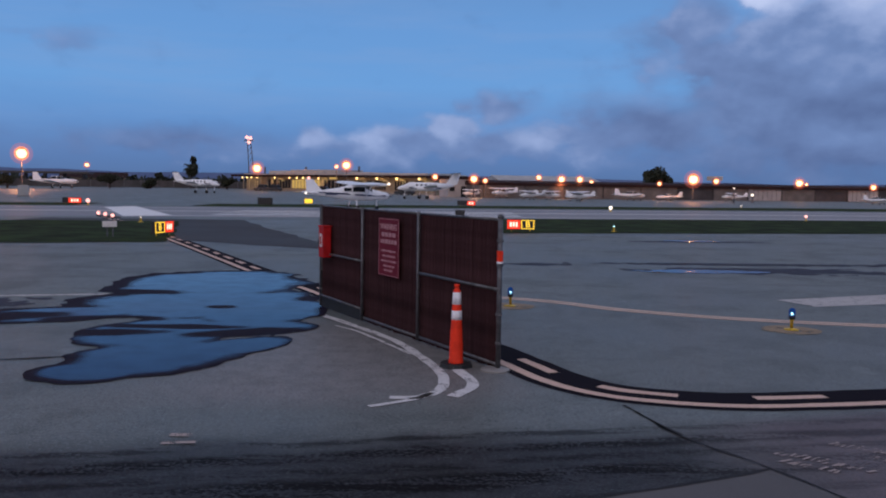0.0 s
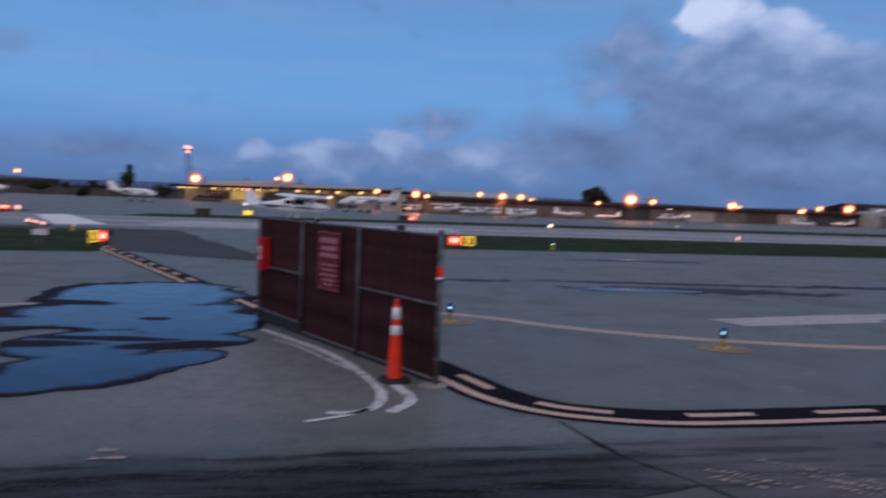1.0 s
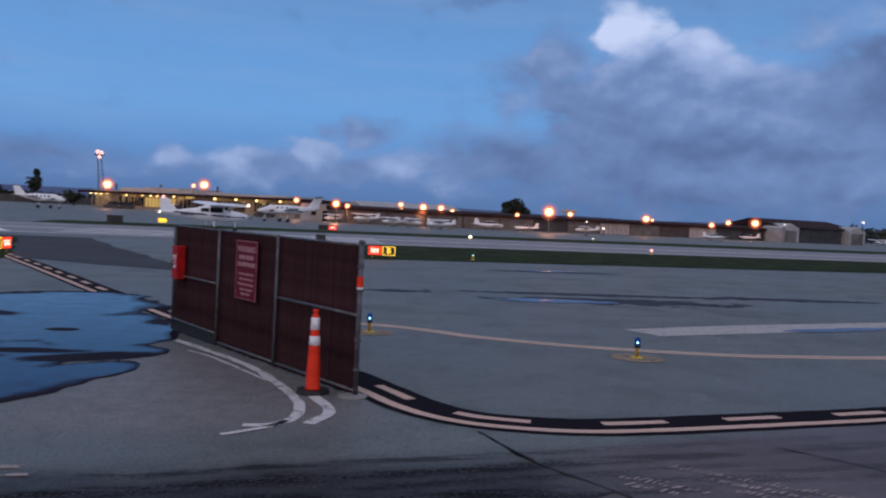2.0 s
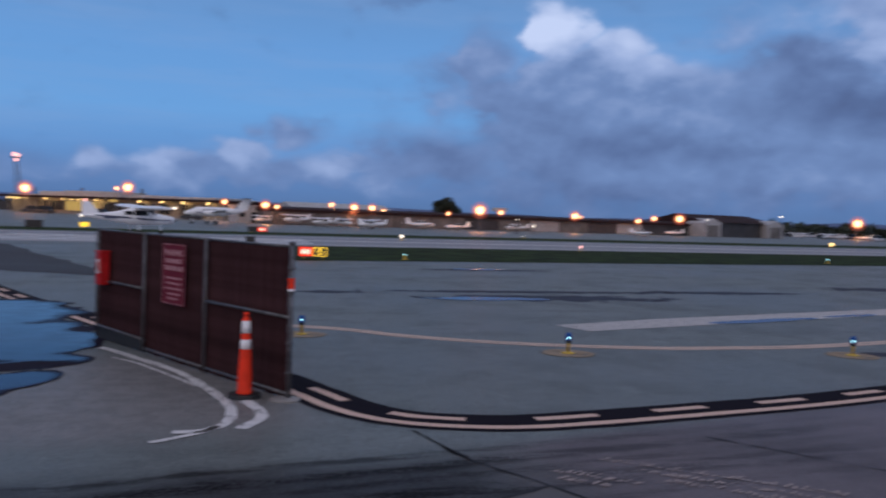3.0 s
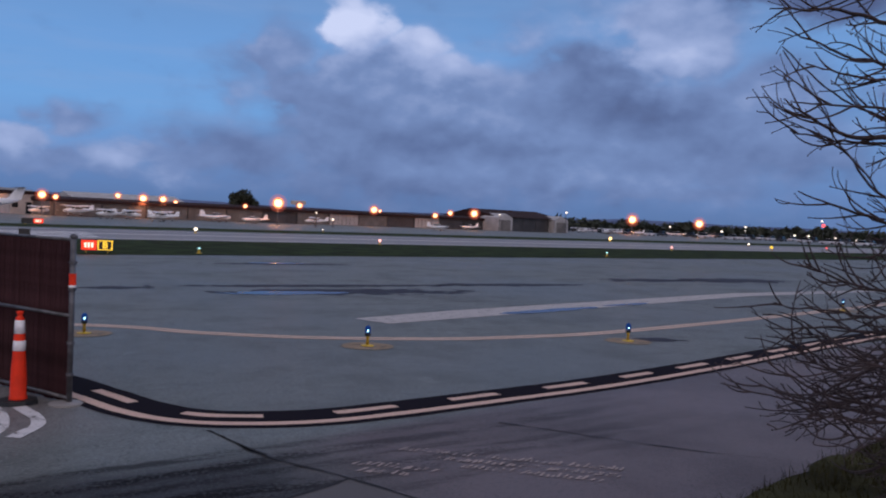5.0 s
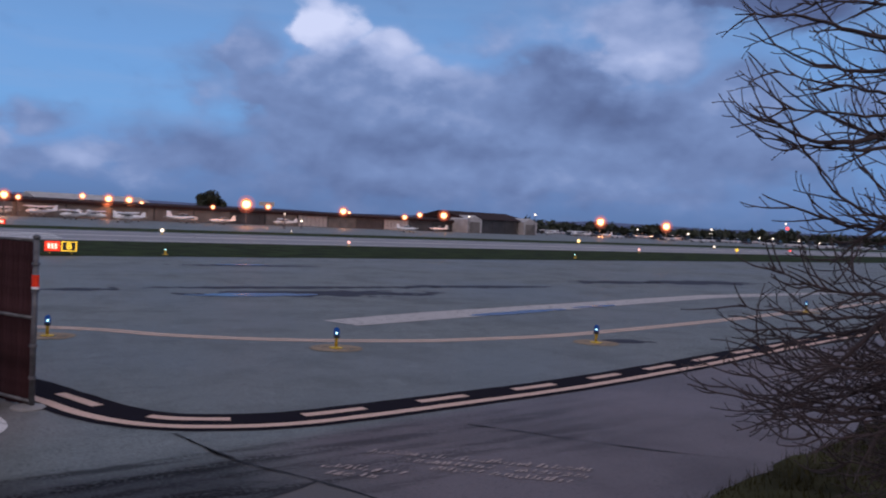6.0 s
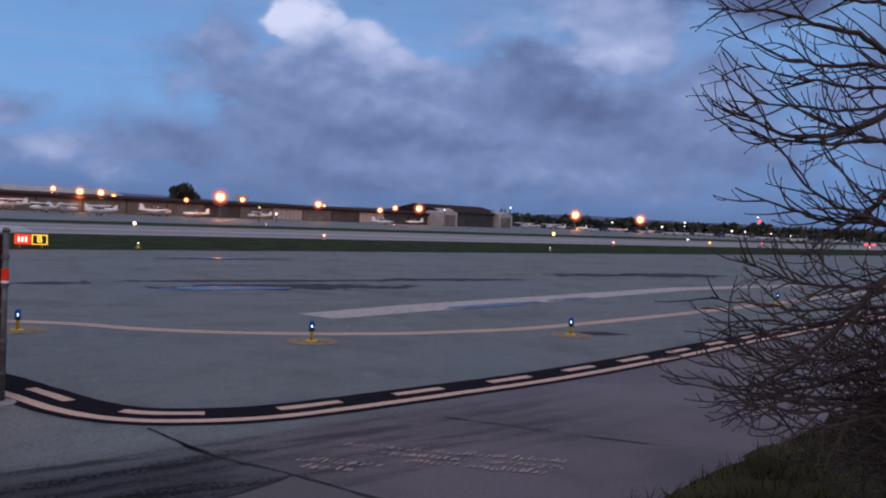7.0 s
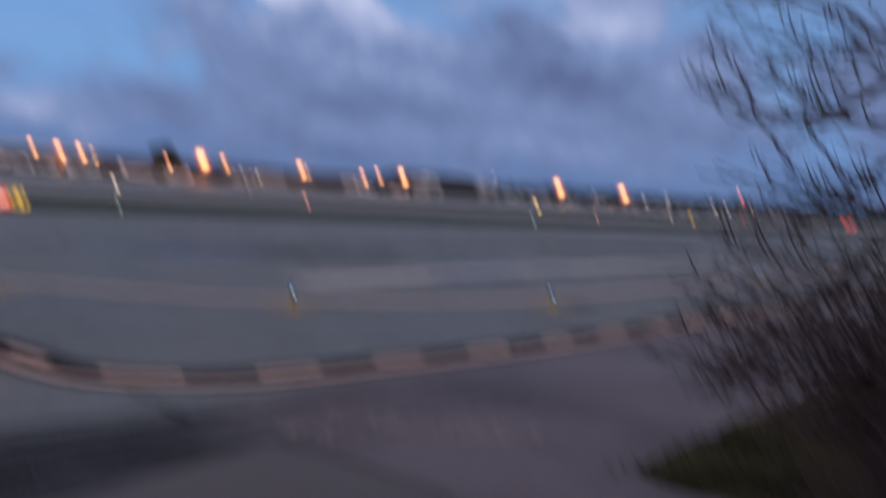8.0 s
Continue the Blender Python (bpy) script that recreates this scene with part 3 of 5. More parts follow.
tagged(part("boundary_line_border", ribbon(B(), EDGE, 0.21, 0.80, 0.005, 0.02), M_BLACK), "black painted border under the boundary line", "marking", "", "structure")
tagged(part("boundary_line_solid", ribbon(B(), EDGE, 0.0, 0.15, 0.009, 0.012), M_CREAM), "solid cream boundary line with worn edges", "marking", "", "structure")
dash_line = thing("boundary_line_dashes", pose(0, 0, 0), "dashed cream boundary line on a black border", "marking", "", "structure")
DASHED = []
for i, p in enumerate(EDGE):
    d = (EDGE[min(i + 1, len(EDGE) - 1)] - EDGE[max(i - 1, 0)]).normalized()
    DASHED.append(p + Vector((-d.y, d.x, 0)) * 0.35)
far = [0.0]
for a, b in zip(DASHED, DASHED[1:]):
    far.append(far[-1] + (b - a).length)
anchor = far[min(range(len(DASHED)), key=lambda i: (DASHED[i] - Vector((1.86, 9.98, 0))).length)]
DASH, GAP = 0.95, 0.78
k = -int(anchor / (DASH + GAP))
while anchor + k * (DASH + GAP) < far[-1] - 1:
    s0 = anchor + k * (DASH + GAP)
    run = [p for p, s in zip(DASHED, far) if s0 - 0.03 <= s <= s0 + DASH + 0.03]
    if len(run) > 3:
        part("dash", ribbon(B(), run, 0.0, 0.15, 0.009, 0.012), M_CREAM, dash_line)
    k += 1

TAXI = spline([(-14, 22.9), (-6.0, 20.0), (1.2, 17.85), (3.4, 16.35), (5.3, 15.4), (7.6, 14.85), (9.2, 14.8), (12.0, 15.1), (18.4, 16.85), (24.5, 18.75), (46, 25.5)], 0.3)
tagged(part("edge_line", ribbon(ribbon(B(), [p for p in TAXI if p.x > 0.9], -0.10, 0.15, 0.006, 0.02), [p for p in TAXI if p.x > 0.9], 0.10, 0.15, 0.006, 0.02), M_FADED), "faded double cream taxiway edge line", "marking", "", "structure")
tagged(part("white_bar", quad(B(), [(7.15, 18.15), (7.55, 17.15), (13.6, 19.15), (24.6, 22.9), (37, 25.1), (37, 25.6), (24.9, 24.0), (10.5, 19.5)], 0.006), M_BAR), "pale worn wedge of white paint", "marking", "", "structure")
tagged(part("white_line", ribbon(B(), spline([(-16, 15.2), (-8.9, 17.0), (-5.9, 17.75)], 0.3), 0, 0.16, 0.006, 0.03), M_WHITE), "worn white line running into a puddle", "marking", "", "structure")
tagged(part("runway_centre_line", ribbon(B(), [Vector((x, 71.5 + SL * x, 0)) for x in range(-90, 260, 5)], 0, 1.6, 0.012), M_WHITE), "broad white runway line", "marking", "", "structure")
tagged(part("runway_edge_line", ribbon(B(), [Vector((x, 62.0 + SL * x, 0)) for x in range(-20, 260, 5)], 0, 0.9, 0.012), M_WHITE), "white runway edge line", "marking", "", "structure")
tagged(part("runway_edge_line", ribbon(B(), [Vector((x, 81.0 + SL * x, 0)) for x in range(-120, 260, 5)], 0, 0.8, 0.012), M_WHITE), "white runway edge line", "marking", "", "structure")
for k in range(4):
    y = 64.0 + k * 3.0
    tagged(part("threshold_bar", quad(B(), [(-16, y - 3.4), (6, y + 1.4), (6, y + 2.6), (-17, y - 2.6)], 0.012), M_PAD), "white runway threshold bar", "marking", "threshold bars", "structure")
# a broad bar of white paint rather than a concrete pad
tagged(part("pale_paint_bar", quad(B(), [(-29.2, 73.7), (-28.2, 78.2), (-18.3, 57.8), (-20.9, 55.8)], 0.016), M_PAD), "broad white painted bar across the taxiway", "pavement", "", "structure")
def shoulder(x, y):
    return min(y - (33.0 - 0.55 * (x + 9)) + 0.3 * fbm(x, y, 0.3), (53.5 + 0.05 * x) - y, x + 24.5, -4.6 - 0.40 * (y - 33.0) - x + 0.35 * fbm(x, y, 0.3, 4))
tagged(part("shoulder", sheet(B(), shoulder, -27, -2, 28, 54, 0.4, 0.008), M_SHOULDER), "dark asphalt shoulder at the taxiway mouth", "pavement", "", "structure")

# old white curved marks in front of the gate
for ctrl, w, nm in (([(-2.2, 15.2), (-1.5, 14.1), (-0.68, 12.65), (-0.15, 11.1), (0.03, 10.3), (-0.02, 9.65), (-0.25, 9.3), (-0.62, 9.27)], 0.135, "white_curve"),
                    ([(-1.75, 14.0), (-1.25, 13.3), (-0.62, 12.1), (-0.42, 11.7)], 0.06, "white_curve"),
                    ([(-0.1, 9.5), (-0.3, 9.2), (-0.55, 9.02), (-0.8, 8.85)], 0.08, "white_curve"),
                    ([(0.2, 10.75), (0.34, 10.25), (0.37, 9.85), (0.22, 9.5), (0.1, 9.3)], 0.15, "white_curve"),
                    ([(-2.5, 7.76), (-2.3, 7.76)], 0.09, "white_scrap"), ([(-2.5, 7.50), (-2.15, 7.55)], 0.06, "white_scrap")):
    tagged(part(nm, ribbon(B(), spline(ctrl, 0.08), 0, w, 0.009, 0.025), M_FLAKE if nm == "white_curve" else M_SCRAP), "flaking white paint mark on the asphalt", "marking", "old white marks", "structure")

# faded lettering on the pavement, no longer legible
random.seed(5)
word = thing("faded_ground_lettering", pose(2.84, 7.30, 0.009, 0, 0, -37.7), "faded flaking white ground lettering, illegible", "marking", "", "structure")
for row, (s0, s1, chance) in enumerate(((0.1, 0.6, 0.8), (0.0, 0.75, 0.9), (1.0, 2.4, 0.85), (0.7, 2.5, 0.95), (0.3, 2.5, 0.9))):
    s = s0
    while s < s1:
        if random.random() < chance:
            y, w, h = row * 0.21 + random.uniform(-0.02, 0.02), random.uniform(0.018, 0.034), random.uniform(0.06, 0.15)
            k = random.uniform(0.2, 0.6) * h
            part("bar", quad(B(), [(s, y), (s + w, y), (s + w + k, y + h), (s + k, y + h)], 0), M_SCRAP, word)
        s += random.uniform(0.04, 0.075)

# tar seams, cracks, damp patches, puddles
for ctrl, w in (([(1.98, 9.1), (2.28, 7.98), (2.80, 7.05), (3.6, 5.3)], 0.035), ([(2.78, 7.04), (2.0, 6.66), (0.2, 5.9)], 0.04), ([(2.05, 8.85), (2.16, 8.4), (2.3, 8.0)], 0.05),
                ([(-3.2, 14.9), (-2.6, 12.9), (-3.6, 12.2), (-5.0, 11.2), (-9.0, 10.0)], 0.06), ([(5.2, 8.5), (6.4, 7.0), (7.2, 6.2)], 0.02)):
    tagged(part("tar_seam", ribbon(B(), spline(ctrl, 0.05), 0, w, 0.0075, 0.03), M_TAR), "black tar-sealed crack in the asphalt", "crack", "tar seams", "structure")


def ellipses(parts, rough, scale, seed):
    def f(x, y):
        best = -9.0
        for cx, cy, rx, ry, a in parts:
            c, s = math.cos(radians(a)), math.sin(radians(a))
            u, v = ((x - cx) * c + (y - cy) * s) / rx, (-(x - cx) * s + (y - cy) * c) / ry
            best = max(best, 1 - math.sqrt(u * u + v * v))
        return best + rough * fbm(x, y, scale, seed)
    return f


POOL = ellipses([(-5.4, 19.7, 2.25, 2.9, 10), (-4.7, 16.4, 2.5, 2.2, 0), (-3.3, 15.6, 1.3, 1.9, 0), (-6.9, 14.7, 2.0, 0.95, 22), (-4.4, 13.2, 1.2, 1.5, 0), (-3.2, 13.7, 1.15, 0.85, 20), (-3.85, 11.3, 1.15, 1.35, -10), (-4.35, 10.3, 0.75, 0.6, -8), (-3.0, 12.05, 1.05, 0.55, 48)], 0.16, 0.8, 2.0)
SHOALS = ellipses([(-4.3, 13.65, 1.1, 0.22, 0), (-5.7, 14.3, 1.0, 0.36, 8), (-4.14, 15.9, 0.30, 0.2, 0), (-3.0, 13.25, 1.0, 0.34, 25), (-2.5, 17.3, 0.5, 0.5, -20), (-6.6, 17.9, 1.3, 0.4, 0), (-5.2, 13.0, 0.9, 0.3, 10), (-7.6, 14.4, 1.1, 0.5, 20)], 0.30, 1.2, 14.0)


def pool_depth(x, y):
    """How far the water stands over the asphalt, as a share; it shelves gently to the near side and the far left."""
    d = POOL(x, y) - 0.05 - 0.12 * max(0.0, -5.8 - x) - 0.09 * max(0.0, 11.6 - y) + 0.05 * fbm(x, y, 1.2, 9.0)
    return min(d, 0.16 - 0.42 * max(0.0, SHOALS(x, y) + 0.25))


pond = sheet(B(), lambda x, y: POOL(x, y) - 0.01 + 0.06 * fbm(x * 0.6, y, 1.6, 6.0), -10, -1.4, 8.6, 24, 0.06, 0.0095)
puddle = tagged(part("puddle", pond, M_WATER), "shallow rain puddle mirroring the sky, with sky blue in its colour", "puddle", "", "structure")
shelf = puddle.data.attributes.new("depth", "FLOAT", "POINT")
for v in puddle.data.vertices:
    shelf.data[v.index].value = pool_depth(v.co.x, v.co.y)
DAMPS = [(9.5, 24.5, 4.0, 0.9, 3), (17, 27.3, 3.2, 0.55, 3), (26, 30.0, 2.6, 0.8, 5), (31.5, 30.3, 3.4, 1.3, 5), (11.2, 37.6, 3.2, 0.5, 6), (2.8, 25.7, 1.0, 0.35, 0), (-10.5, 15.6, 3.0, 0.7, 12),
         (12.3, 13.9, 0.7, 0.28, -10), (9.5, 26.6, 5.0, 0.4, 3)]
for k, (cx, cy, rx, ry, a) in enumerate(DAMPS):
    R0 = max(rx, ry) * 1.5
    tagged(part("damp_stain", sheet(B(), ellipses([(cx, cy, rx, ry, a)], 0.55, 1.1 / max(0.5, ry), k + 20.0), cx - R0, cx + R0, cy - ry * 2.5 - 0.25 * rx, cy + ry * 2.5 + 0.25 * rx, 0.1 if rx < 4 else 0.14, 0.0035), M_STAIN), "dark damp stain on the asphalt", "stain", "damp stains", "structure")
for k, (cx, cy, rx, ry, a) in enumerate([(7.2, 24.1, 1.9, 0.55, 3), (11.2, 38.2, 1.4, 0.4, 6), (13.2, 19.2, 2.2, 0.28, 17), (17.0, 20.5, 1.2, 0.2, 17)]):
    tagged(part("puddle", sheet(B(), ellipses([(cx, cy, rx, ry, a)], 0.35, 0.9, k + 40.0), cx - rx * 1.5, cx + rx * 1.5, cy - ry * 2 - 0.5, cy + ry * 2 + 0.5, 0.08, 0.011), M_RIPPLE), "small shallow puddle on the taxiway", "puddle", "small puddles", "structure")

# ---- rolling gate ----
GL, GH = 6.22, 1.93
gate = thing("rolling_gate", pose(0.74, 10.78, 0, 0, 0, 119.2), "brown slatted chain-link gate on a galvanised frame", "gate")
POSTS = (0.0, 2.17, 4.22, GL)
for k, s in enumerate(POSTS):
    r = 0.032 if k in (0, 3) else 0.023
    part("post", tube(B(), (s, 0.02 if k in (0, 3) else 0.055, 0.03), (s, 0.02 if k in (0, 3) else 0.055, GH + 0.02), r, seg=14), M_STEEL, gate, smooth=True)
part("post_cap", ball(B(), (0, 0.02, GH + 0.03), 0.045, scale=(1, 1, 0.7)), M_STEEL, gate, smooth=True)
for a, b in zip(POSTS, POSTS[1:]):
    part("top_rail", tube(B(), (a, 0, GH - 0.01), (b, 0, GH - 0.01), 0.018), M_STEEL, gate, smooth=True)
    z = 0.21 if b == POSTS[-1] else 0.075
    part("bottom_rail", tube(B(), (a, 0.03, z), (b, 0.03, 0.075 if z < 0.1 else 0.23), 0.022), M_STEEL, gate, smooth=True)
# added strip imitates the shade in the gap below the rail, reusing the rubber black
part("rubber_skirt", box(B(), POSTS[2] + 0.03, POSTS[3] - 0.03, 0.012, 0.024, 0.008, 0.20), M_RUBBER, gate, "black strip imitating the shade under the end panel")
for a, b in ((POSTS[0], POSTS[1]), (POSTS[2], POSTS[3])):
    part("mid_rail", tube(B(), (a, 0.05, 1.04), (b, 0.05, 1.04), 0.022), M_STEEL, gate, smooth=True)
part("backing_mesh", box(B(), 0.02, GL - 0.02, -0.014, -0.009, 0.012, GH - 0.015), M_BACK, gate, "dark brown privacy backing")
slat_me = mesh_of(box(B(), -0.0436, 0.0436, -0.004, 0.004, 0.015, GH - 0.02, 0.0015), "slat", M_SLAT)
random.seed(8)
for k in range(72):
    o = new("slat", slat_me)
    o.parent = gate
    o.matrix_local = pose(0.06 + k * 0.0858, random.uniform(-0.002, 0.002), random.uniform(-0.015, 0.004), 0, random.uniform(-0.15, 0.15), random.uniform(-3, 3))
wire = B()
for k in range(56):
    x0 = k * 0.11
    tube(wire, (x0, 0.012, 0.13), (min(GL, x0 + 0.02), 0.012, GH - 0.02), 0.0018, seg=4, caps=False)
part("tie_wire", wire, M_BACK, gate)["kind"] = "stuff"
for z in (0.35, 0.72, 1.35, 1.66):
    for s in (POSTS[0], POSTS[3]):
        part("clamp", tube(B(), (s, 0.02, z - 0.018), (s, 0.02, z + 0.018), 0.044, seg=12), M_STEEL, gate)
part("base_plate", lathe(B(), [(0.19, 0.0), (0.19, 0.016), (0.15, 0.03), (0.06, 0.034)], 20, 0.02, 0.05), M_SLAB, gate, "pale round foot plate")
for s in (1.2, 3.4, 5.4):
    w = part("wheel", tube(B(), (s, -0.06, 0.06), (s, -0.025, 0.06), 0.06, seg=16), M_RUBBER, gate)
part("reflective_tape", tube(B(), (0, 0.02, 1.36), (0, 0.02, 1.53), 0.041, seg=14), M_ORANGE, gate, "bright orange reflective tape")
part("tape_band", tube(B(), (0, 0.02, 1.365), (0, 0.02, 1.395), 0.0425, seg=14), M_COLLAR, gate, "white tape stripe")
sign = tagged(part("warning_sign", box(B(), -0.37, 0.37, -0.004, 0.004, -0.46, 0.46, 0.003), M_SIGNRED), "maroon metal warning sign with pale lettering", "sign")
sign.matrix_world = gate.matrix_world @ pose(3.16, 0.068, 1.35)
FACE = pose(0, 0.0065, 0, 90, 0, 180)
text_mesh("WARNING", 0.125, M_SIGNTXT, "lettering", sign, pose(0, 0.006, 0.32, 90, 0, 180), "pale word along the top")
for z, w, h in ((0.20, 0.50, 0.065), (0.09, 0.58, 0.065), (-0.06, 0.52, 0.03), (-0.14, 0.50, 0.03), (-0.22, 0.54, 0.03), (-0.30, 0.44, 0.03), (-0.37, 0.30, 0.03)):
    x = -w / 2
    random.seed(int(z * 100))
    while x < w / 2 - 0.03:
        ln = random.uniform(0.05, 0.13)
        part("text_bar", box(B(), x, min(w / 2, x + ln), 0.004, 0.0065, z - h / 2, z + h / 2), M_SIGNTXT, sign)
        x += ln + 0.025
for nm, a in (("border_strip", (-0.36, 0.36, 0.004, 0.006, 0.445, 0.452)), ("border_strip", (-0.36, 0.36, 0.004, 0.006, -0.452, -0.445)), ("border_strip", (-0.362, -0.354, 0.004, 0.006, -0.45, 0.45)), ("border_strip", (0.354, 0.362, 0.004, 0.006, -0.45, 0.45))):
    part(nm, box(B(), *a), M_SIGNTXT, sign)
ext = thing("extinguisher_cabinet", gate.matrix_world @ pose(GL - 0.42, 0.10, 0.98), "red extinguisher cabinet hung on the gate post", "cabinet")
part("body", box(B(), -0.12, 0.12, -0.07, 0.09, 0.0, 0.56, 0.02), M_RED, ext)
part("roof", box(B(), -0.13, 0.13, -0.08, 0.10, 0.56, 0.59, 0.01), M_RED, ext)
part("label", box(B(), -0.06, 0.06, 0.088, 0.094, 0.20, 0.44), M_LABEL, ext, "white label")
part("label_mark", box(B(), -0.03, 0.03, 0.092, 0.097, 0.25, 0.39), M_RED, ext)
part("latch", box(B(), 0.08, 0.11, 0.088, 0.115, 0.25, 0.33, 0.005), M_STEEL, ext)

# ---- traffic cone ----
cone = thing("traffic_cone", pose(0.19, 10.98, 0, 0, 0, 20), "tall orange traffic cone with white collars and black base", "cone")
cone.scale = (0.84, 0.84, 1.0)
bm = B()
bmesh.ops.create_cone(bm, cap_ends=True, segments=8, radius1=0.275, radius2=0.25, depth=0.05)
bmesh.ops.translate(bm, vec=(0, 0, 0.026), verts=bm.verts)
part("base", bm, M_RUBBER, cone, "black rubber octagonal base")
part("body", lathe(B(), [(0.118, 0.05), (0.116, 0.075), (0.108, 0.09), (0.104, 0.30), (0.082, 0.62), (0.075, 0.74), (0.060, 0.97), (0.052, 1.0), (0.036, 1.012), (0.034, 1.04), (0.046, 1.05), (0.046, 1.068), (0.03, 1.075)], 28), M_ORANGE, cone, smooth=True)
part("collar", lathe(B(), [(0.0835, 0.615), (0.0775, 0.735)], 28), M_COLLAR, cone, "white reflective collar", smooth=True)
part("collar", lathe(B(), [(0.0715, 0.815), (0.0625, 0.972)], 28), M_COLLAR, cone, "white reflective collar", smooth=True)

# ---- blue taxiway edge lights ----
def taxi_light(m, lit):
    tl = thing("taxiway_light", m, "blue taxiway edge light on a yellow stem", "airfield light", "taxiway edge lights")
    part("paint_ring", ribbon(B(), [Vector((0.31 * math.cos(a * 0.1963), 0.27 * math.sin(a * 0.1963), 0)) for a in range(33)], 0, 0.34, 0.008, 0.06), M_YRING, tl, "worn yellow painted ring")
    part("flange", lathe(B(), [(0.12, 0.008), (0.12, 0.02), (0.05, 0.035)], 16), M_YELLOW, tl)
    part("stem", lathe(B(), [(0.026, 0.03), (0.026, 0.15), (0.034, 0.16), (0.034, 0.18)], 12), M_YELLOW, tl, smooth=True)
    part("housing", lathe(B(), [(0.03, 0.18), (0.055, 0.20), (0.058, 0.235), (0.05, 0.24)], 14), M_DARK, tl, smooth=True)
    part("lens", lathe(B(), [(0.05, 0.24), (0.055, 0.28), (0.050, 0.34), (0.03, 0.37), (0.008, 0.38)], 16), G_BLUE, tl, "glowing blue glass lens", smooth=True)
    c = part("bulb", ball(B(), (0, -0.052, 0.285), 0.018, scale=(0.8, 0.5, 1.3)), G_CORE, tl, "bright cyan bulb")
    return tl


M_YRING = paint("worn_tan_paint", (0.33, 0.245, 0.16), 0.42)
first = taxi_light(pose(1.33, 16.6, 0, 0, 0, -5), True)
for (x, y), rz in (((5.88, 14.25), -22), ((11.5, 13.85), -40), ((23.8, 18.3), -52), ((38.0, 22.6), -58)):
    copy_thing(first, pose(x, y, 0, 0, 0, rz))

# ---- lit guidance signs ----
def guidance_sign(m, w, label, panels):
    sg = thing("guidance_sign", m, label, "airfield sign", "lit airfield signs")
    part("housing", box(B(), -w / 2, w / 2, 0.0, 0.16, 0.12, 0.66, 0.015), M_DARK, sg)
    for x in (-w / 3, w / 3):
        part("leg", tube(B(), (x, 0.08, 0), (x, 0.08, 0.13), 0.03), M_YELLOW, sg)
    for x0, x1, kind in panels:
        if kind == "red":
            f = part("red_panel", box(B(), x0, x1, -0.006, -0.001, 0.16, 0.62), G_RSIGN, sg, "glowing red panel")
            for k in range(3):
                a = x0 + (x1 - x0) * (0.2 + 0.22 * k)
                part("panel_bar", box(B(), a, a + (x1 - x0) * 0.14, -0.012, -0.007, 0.27, 0.51), G_RTXT, f)
        elif kind == "plain":
            part("yellow_panel", box(B(), x0, x1, -0.006, -0.001, 0.16, 0.62), G_YSIGN, sg, "glowing yellow panel")
        else:
            f = part("black_panel", box(B(), x0, x1, -0.006, -0.001, 0.16, 0.62), M_DARK, sg, "black panel with a yellow frame")
            for b in ((x0, x1, 0.58, 0.62), (x0, x1, 0.16, 0.20), (x0, x0 + 0.05, 0.205, 0.575), (x1 - 0.05, x1, 0.205, 0.575)):
                part("frame_bar", box(B(), b[0], b[1], -0.012, -0.007, b[2], b[3]), G_YSIGN, f)
            text_mesh("B", 0.42, G_YSIGN, "letter", f, pose((x0 + x1) / 2, -0.01, 0.39, 90, 0, 0), "glowing yellow letter")
    return sg


guidance_sign(pose(3.95, 43.6, 0, 0, 0, -6), 1.42, "lit holding sign, red panel beside a black letter panel", [(-0.69, -0.02, "red"), (0.02, 0.69, "B")])
guidance_sign(pose(-11.85, 36.3, 0, 0, 0, 76), 1.5, "lit holding sign, black letter panel beside a red panel", [(-0.69, 0.02, "B"), (0.06, 0.69, "red")])
guidance_sign(pose(-14.6, 92.5, 0, 0, 0, 9), 0.9, "small lit yellow sign by the runway", [(-0.42, 0.42, "plain")])
guidance_sign(pose(2.5, 94.2, 0, 0, 0, -2), 2.0, "dim red sign in the far grass", [(0.1, 0.96, "red")])
guidance_sign(pose(-35.0, 80.6, 0, 0, 0, 23), 1.7, "lit red sign in the far grass", [(-0.3, 0.8, "red")])
for (x, y), w, h in (((-18.6, 88.9), 1.5, 0.72), ((1.18, 62.0), 0.68, 0.50)):
    bx = thing("equipment_box", pose(x, y, 0, 0, 0, -4), "black weatherproof box standing by the runway", "box")
    part("body", box(B(), -w / 2, w / 2, 0, 0.4, 0.05, h, 0.03), M_DARK, bx)
    part("lid", box(B(), -w / 2 - 0.02, w / 2 + 0.02, -0.02, 0.42, h, h + 0.04, 0.01), M_DARK, bx)
    part("foot", box(B(), -w / 3, w / 3, 0.05, 0.35, 0, 0.05), M_STEEL, bx)
# approach lights on a post, white plate below
ap = thing("approach_light", pose(-13.75, 35.2, 0, 0, 0, 20), "row of three small lights above a white plate", "airfield light")
part("plate", box(B(), -0.28, 0.28, -0.01, 0.01, 0.42, 0.66, 0.008), M_LABEL, ap, "blank white plate")
part("crossbar", tube(B(), (-0.5, 0, 0.90), (0.45, 0, 0.82), 0.03), M_STEEL, ap)
for x in (-0.1, 0.12):
    part("leg", tube(B(), (x, 0.03, 0), (x, 0.03, 0.86), 0.03), M_STEEL, ap)
for x, z in ((-0.42, 1.0), (-0.16, 0.96), (0.12, 0.90)):
    h = part("lamp_head", tube(B(), (x, -0.1, z), (x, 0.12, z), 0.09, 0.07), M_DARK, ap)
    part("lens", ball(B(), (x, -0.11, z), 0.075), G_PINK, h, "pinkish lit lens", smooth=True)
cb = thing("electrical_cabinet", pose(-56, 114, 0, 0, 0, 26), "pale grey electrical cabinet on a plinth", "cabinet")
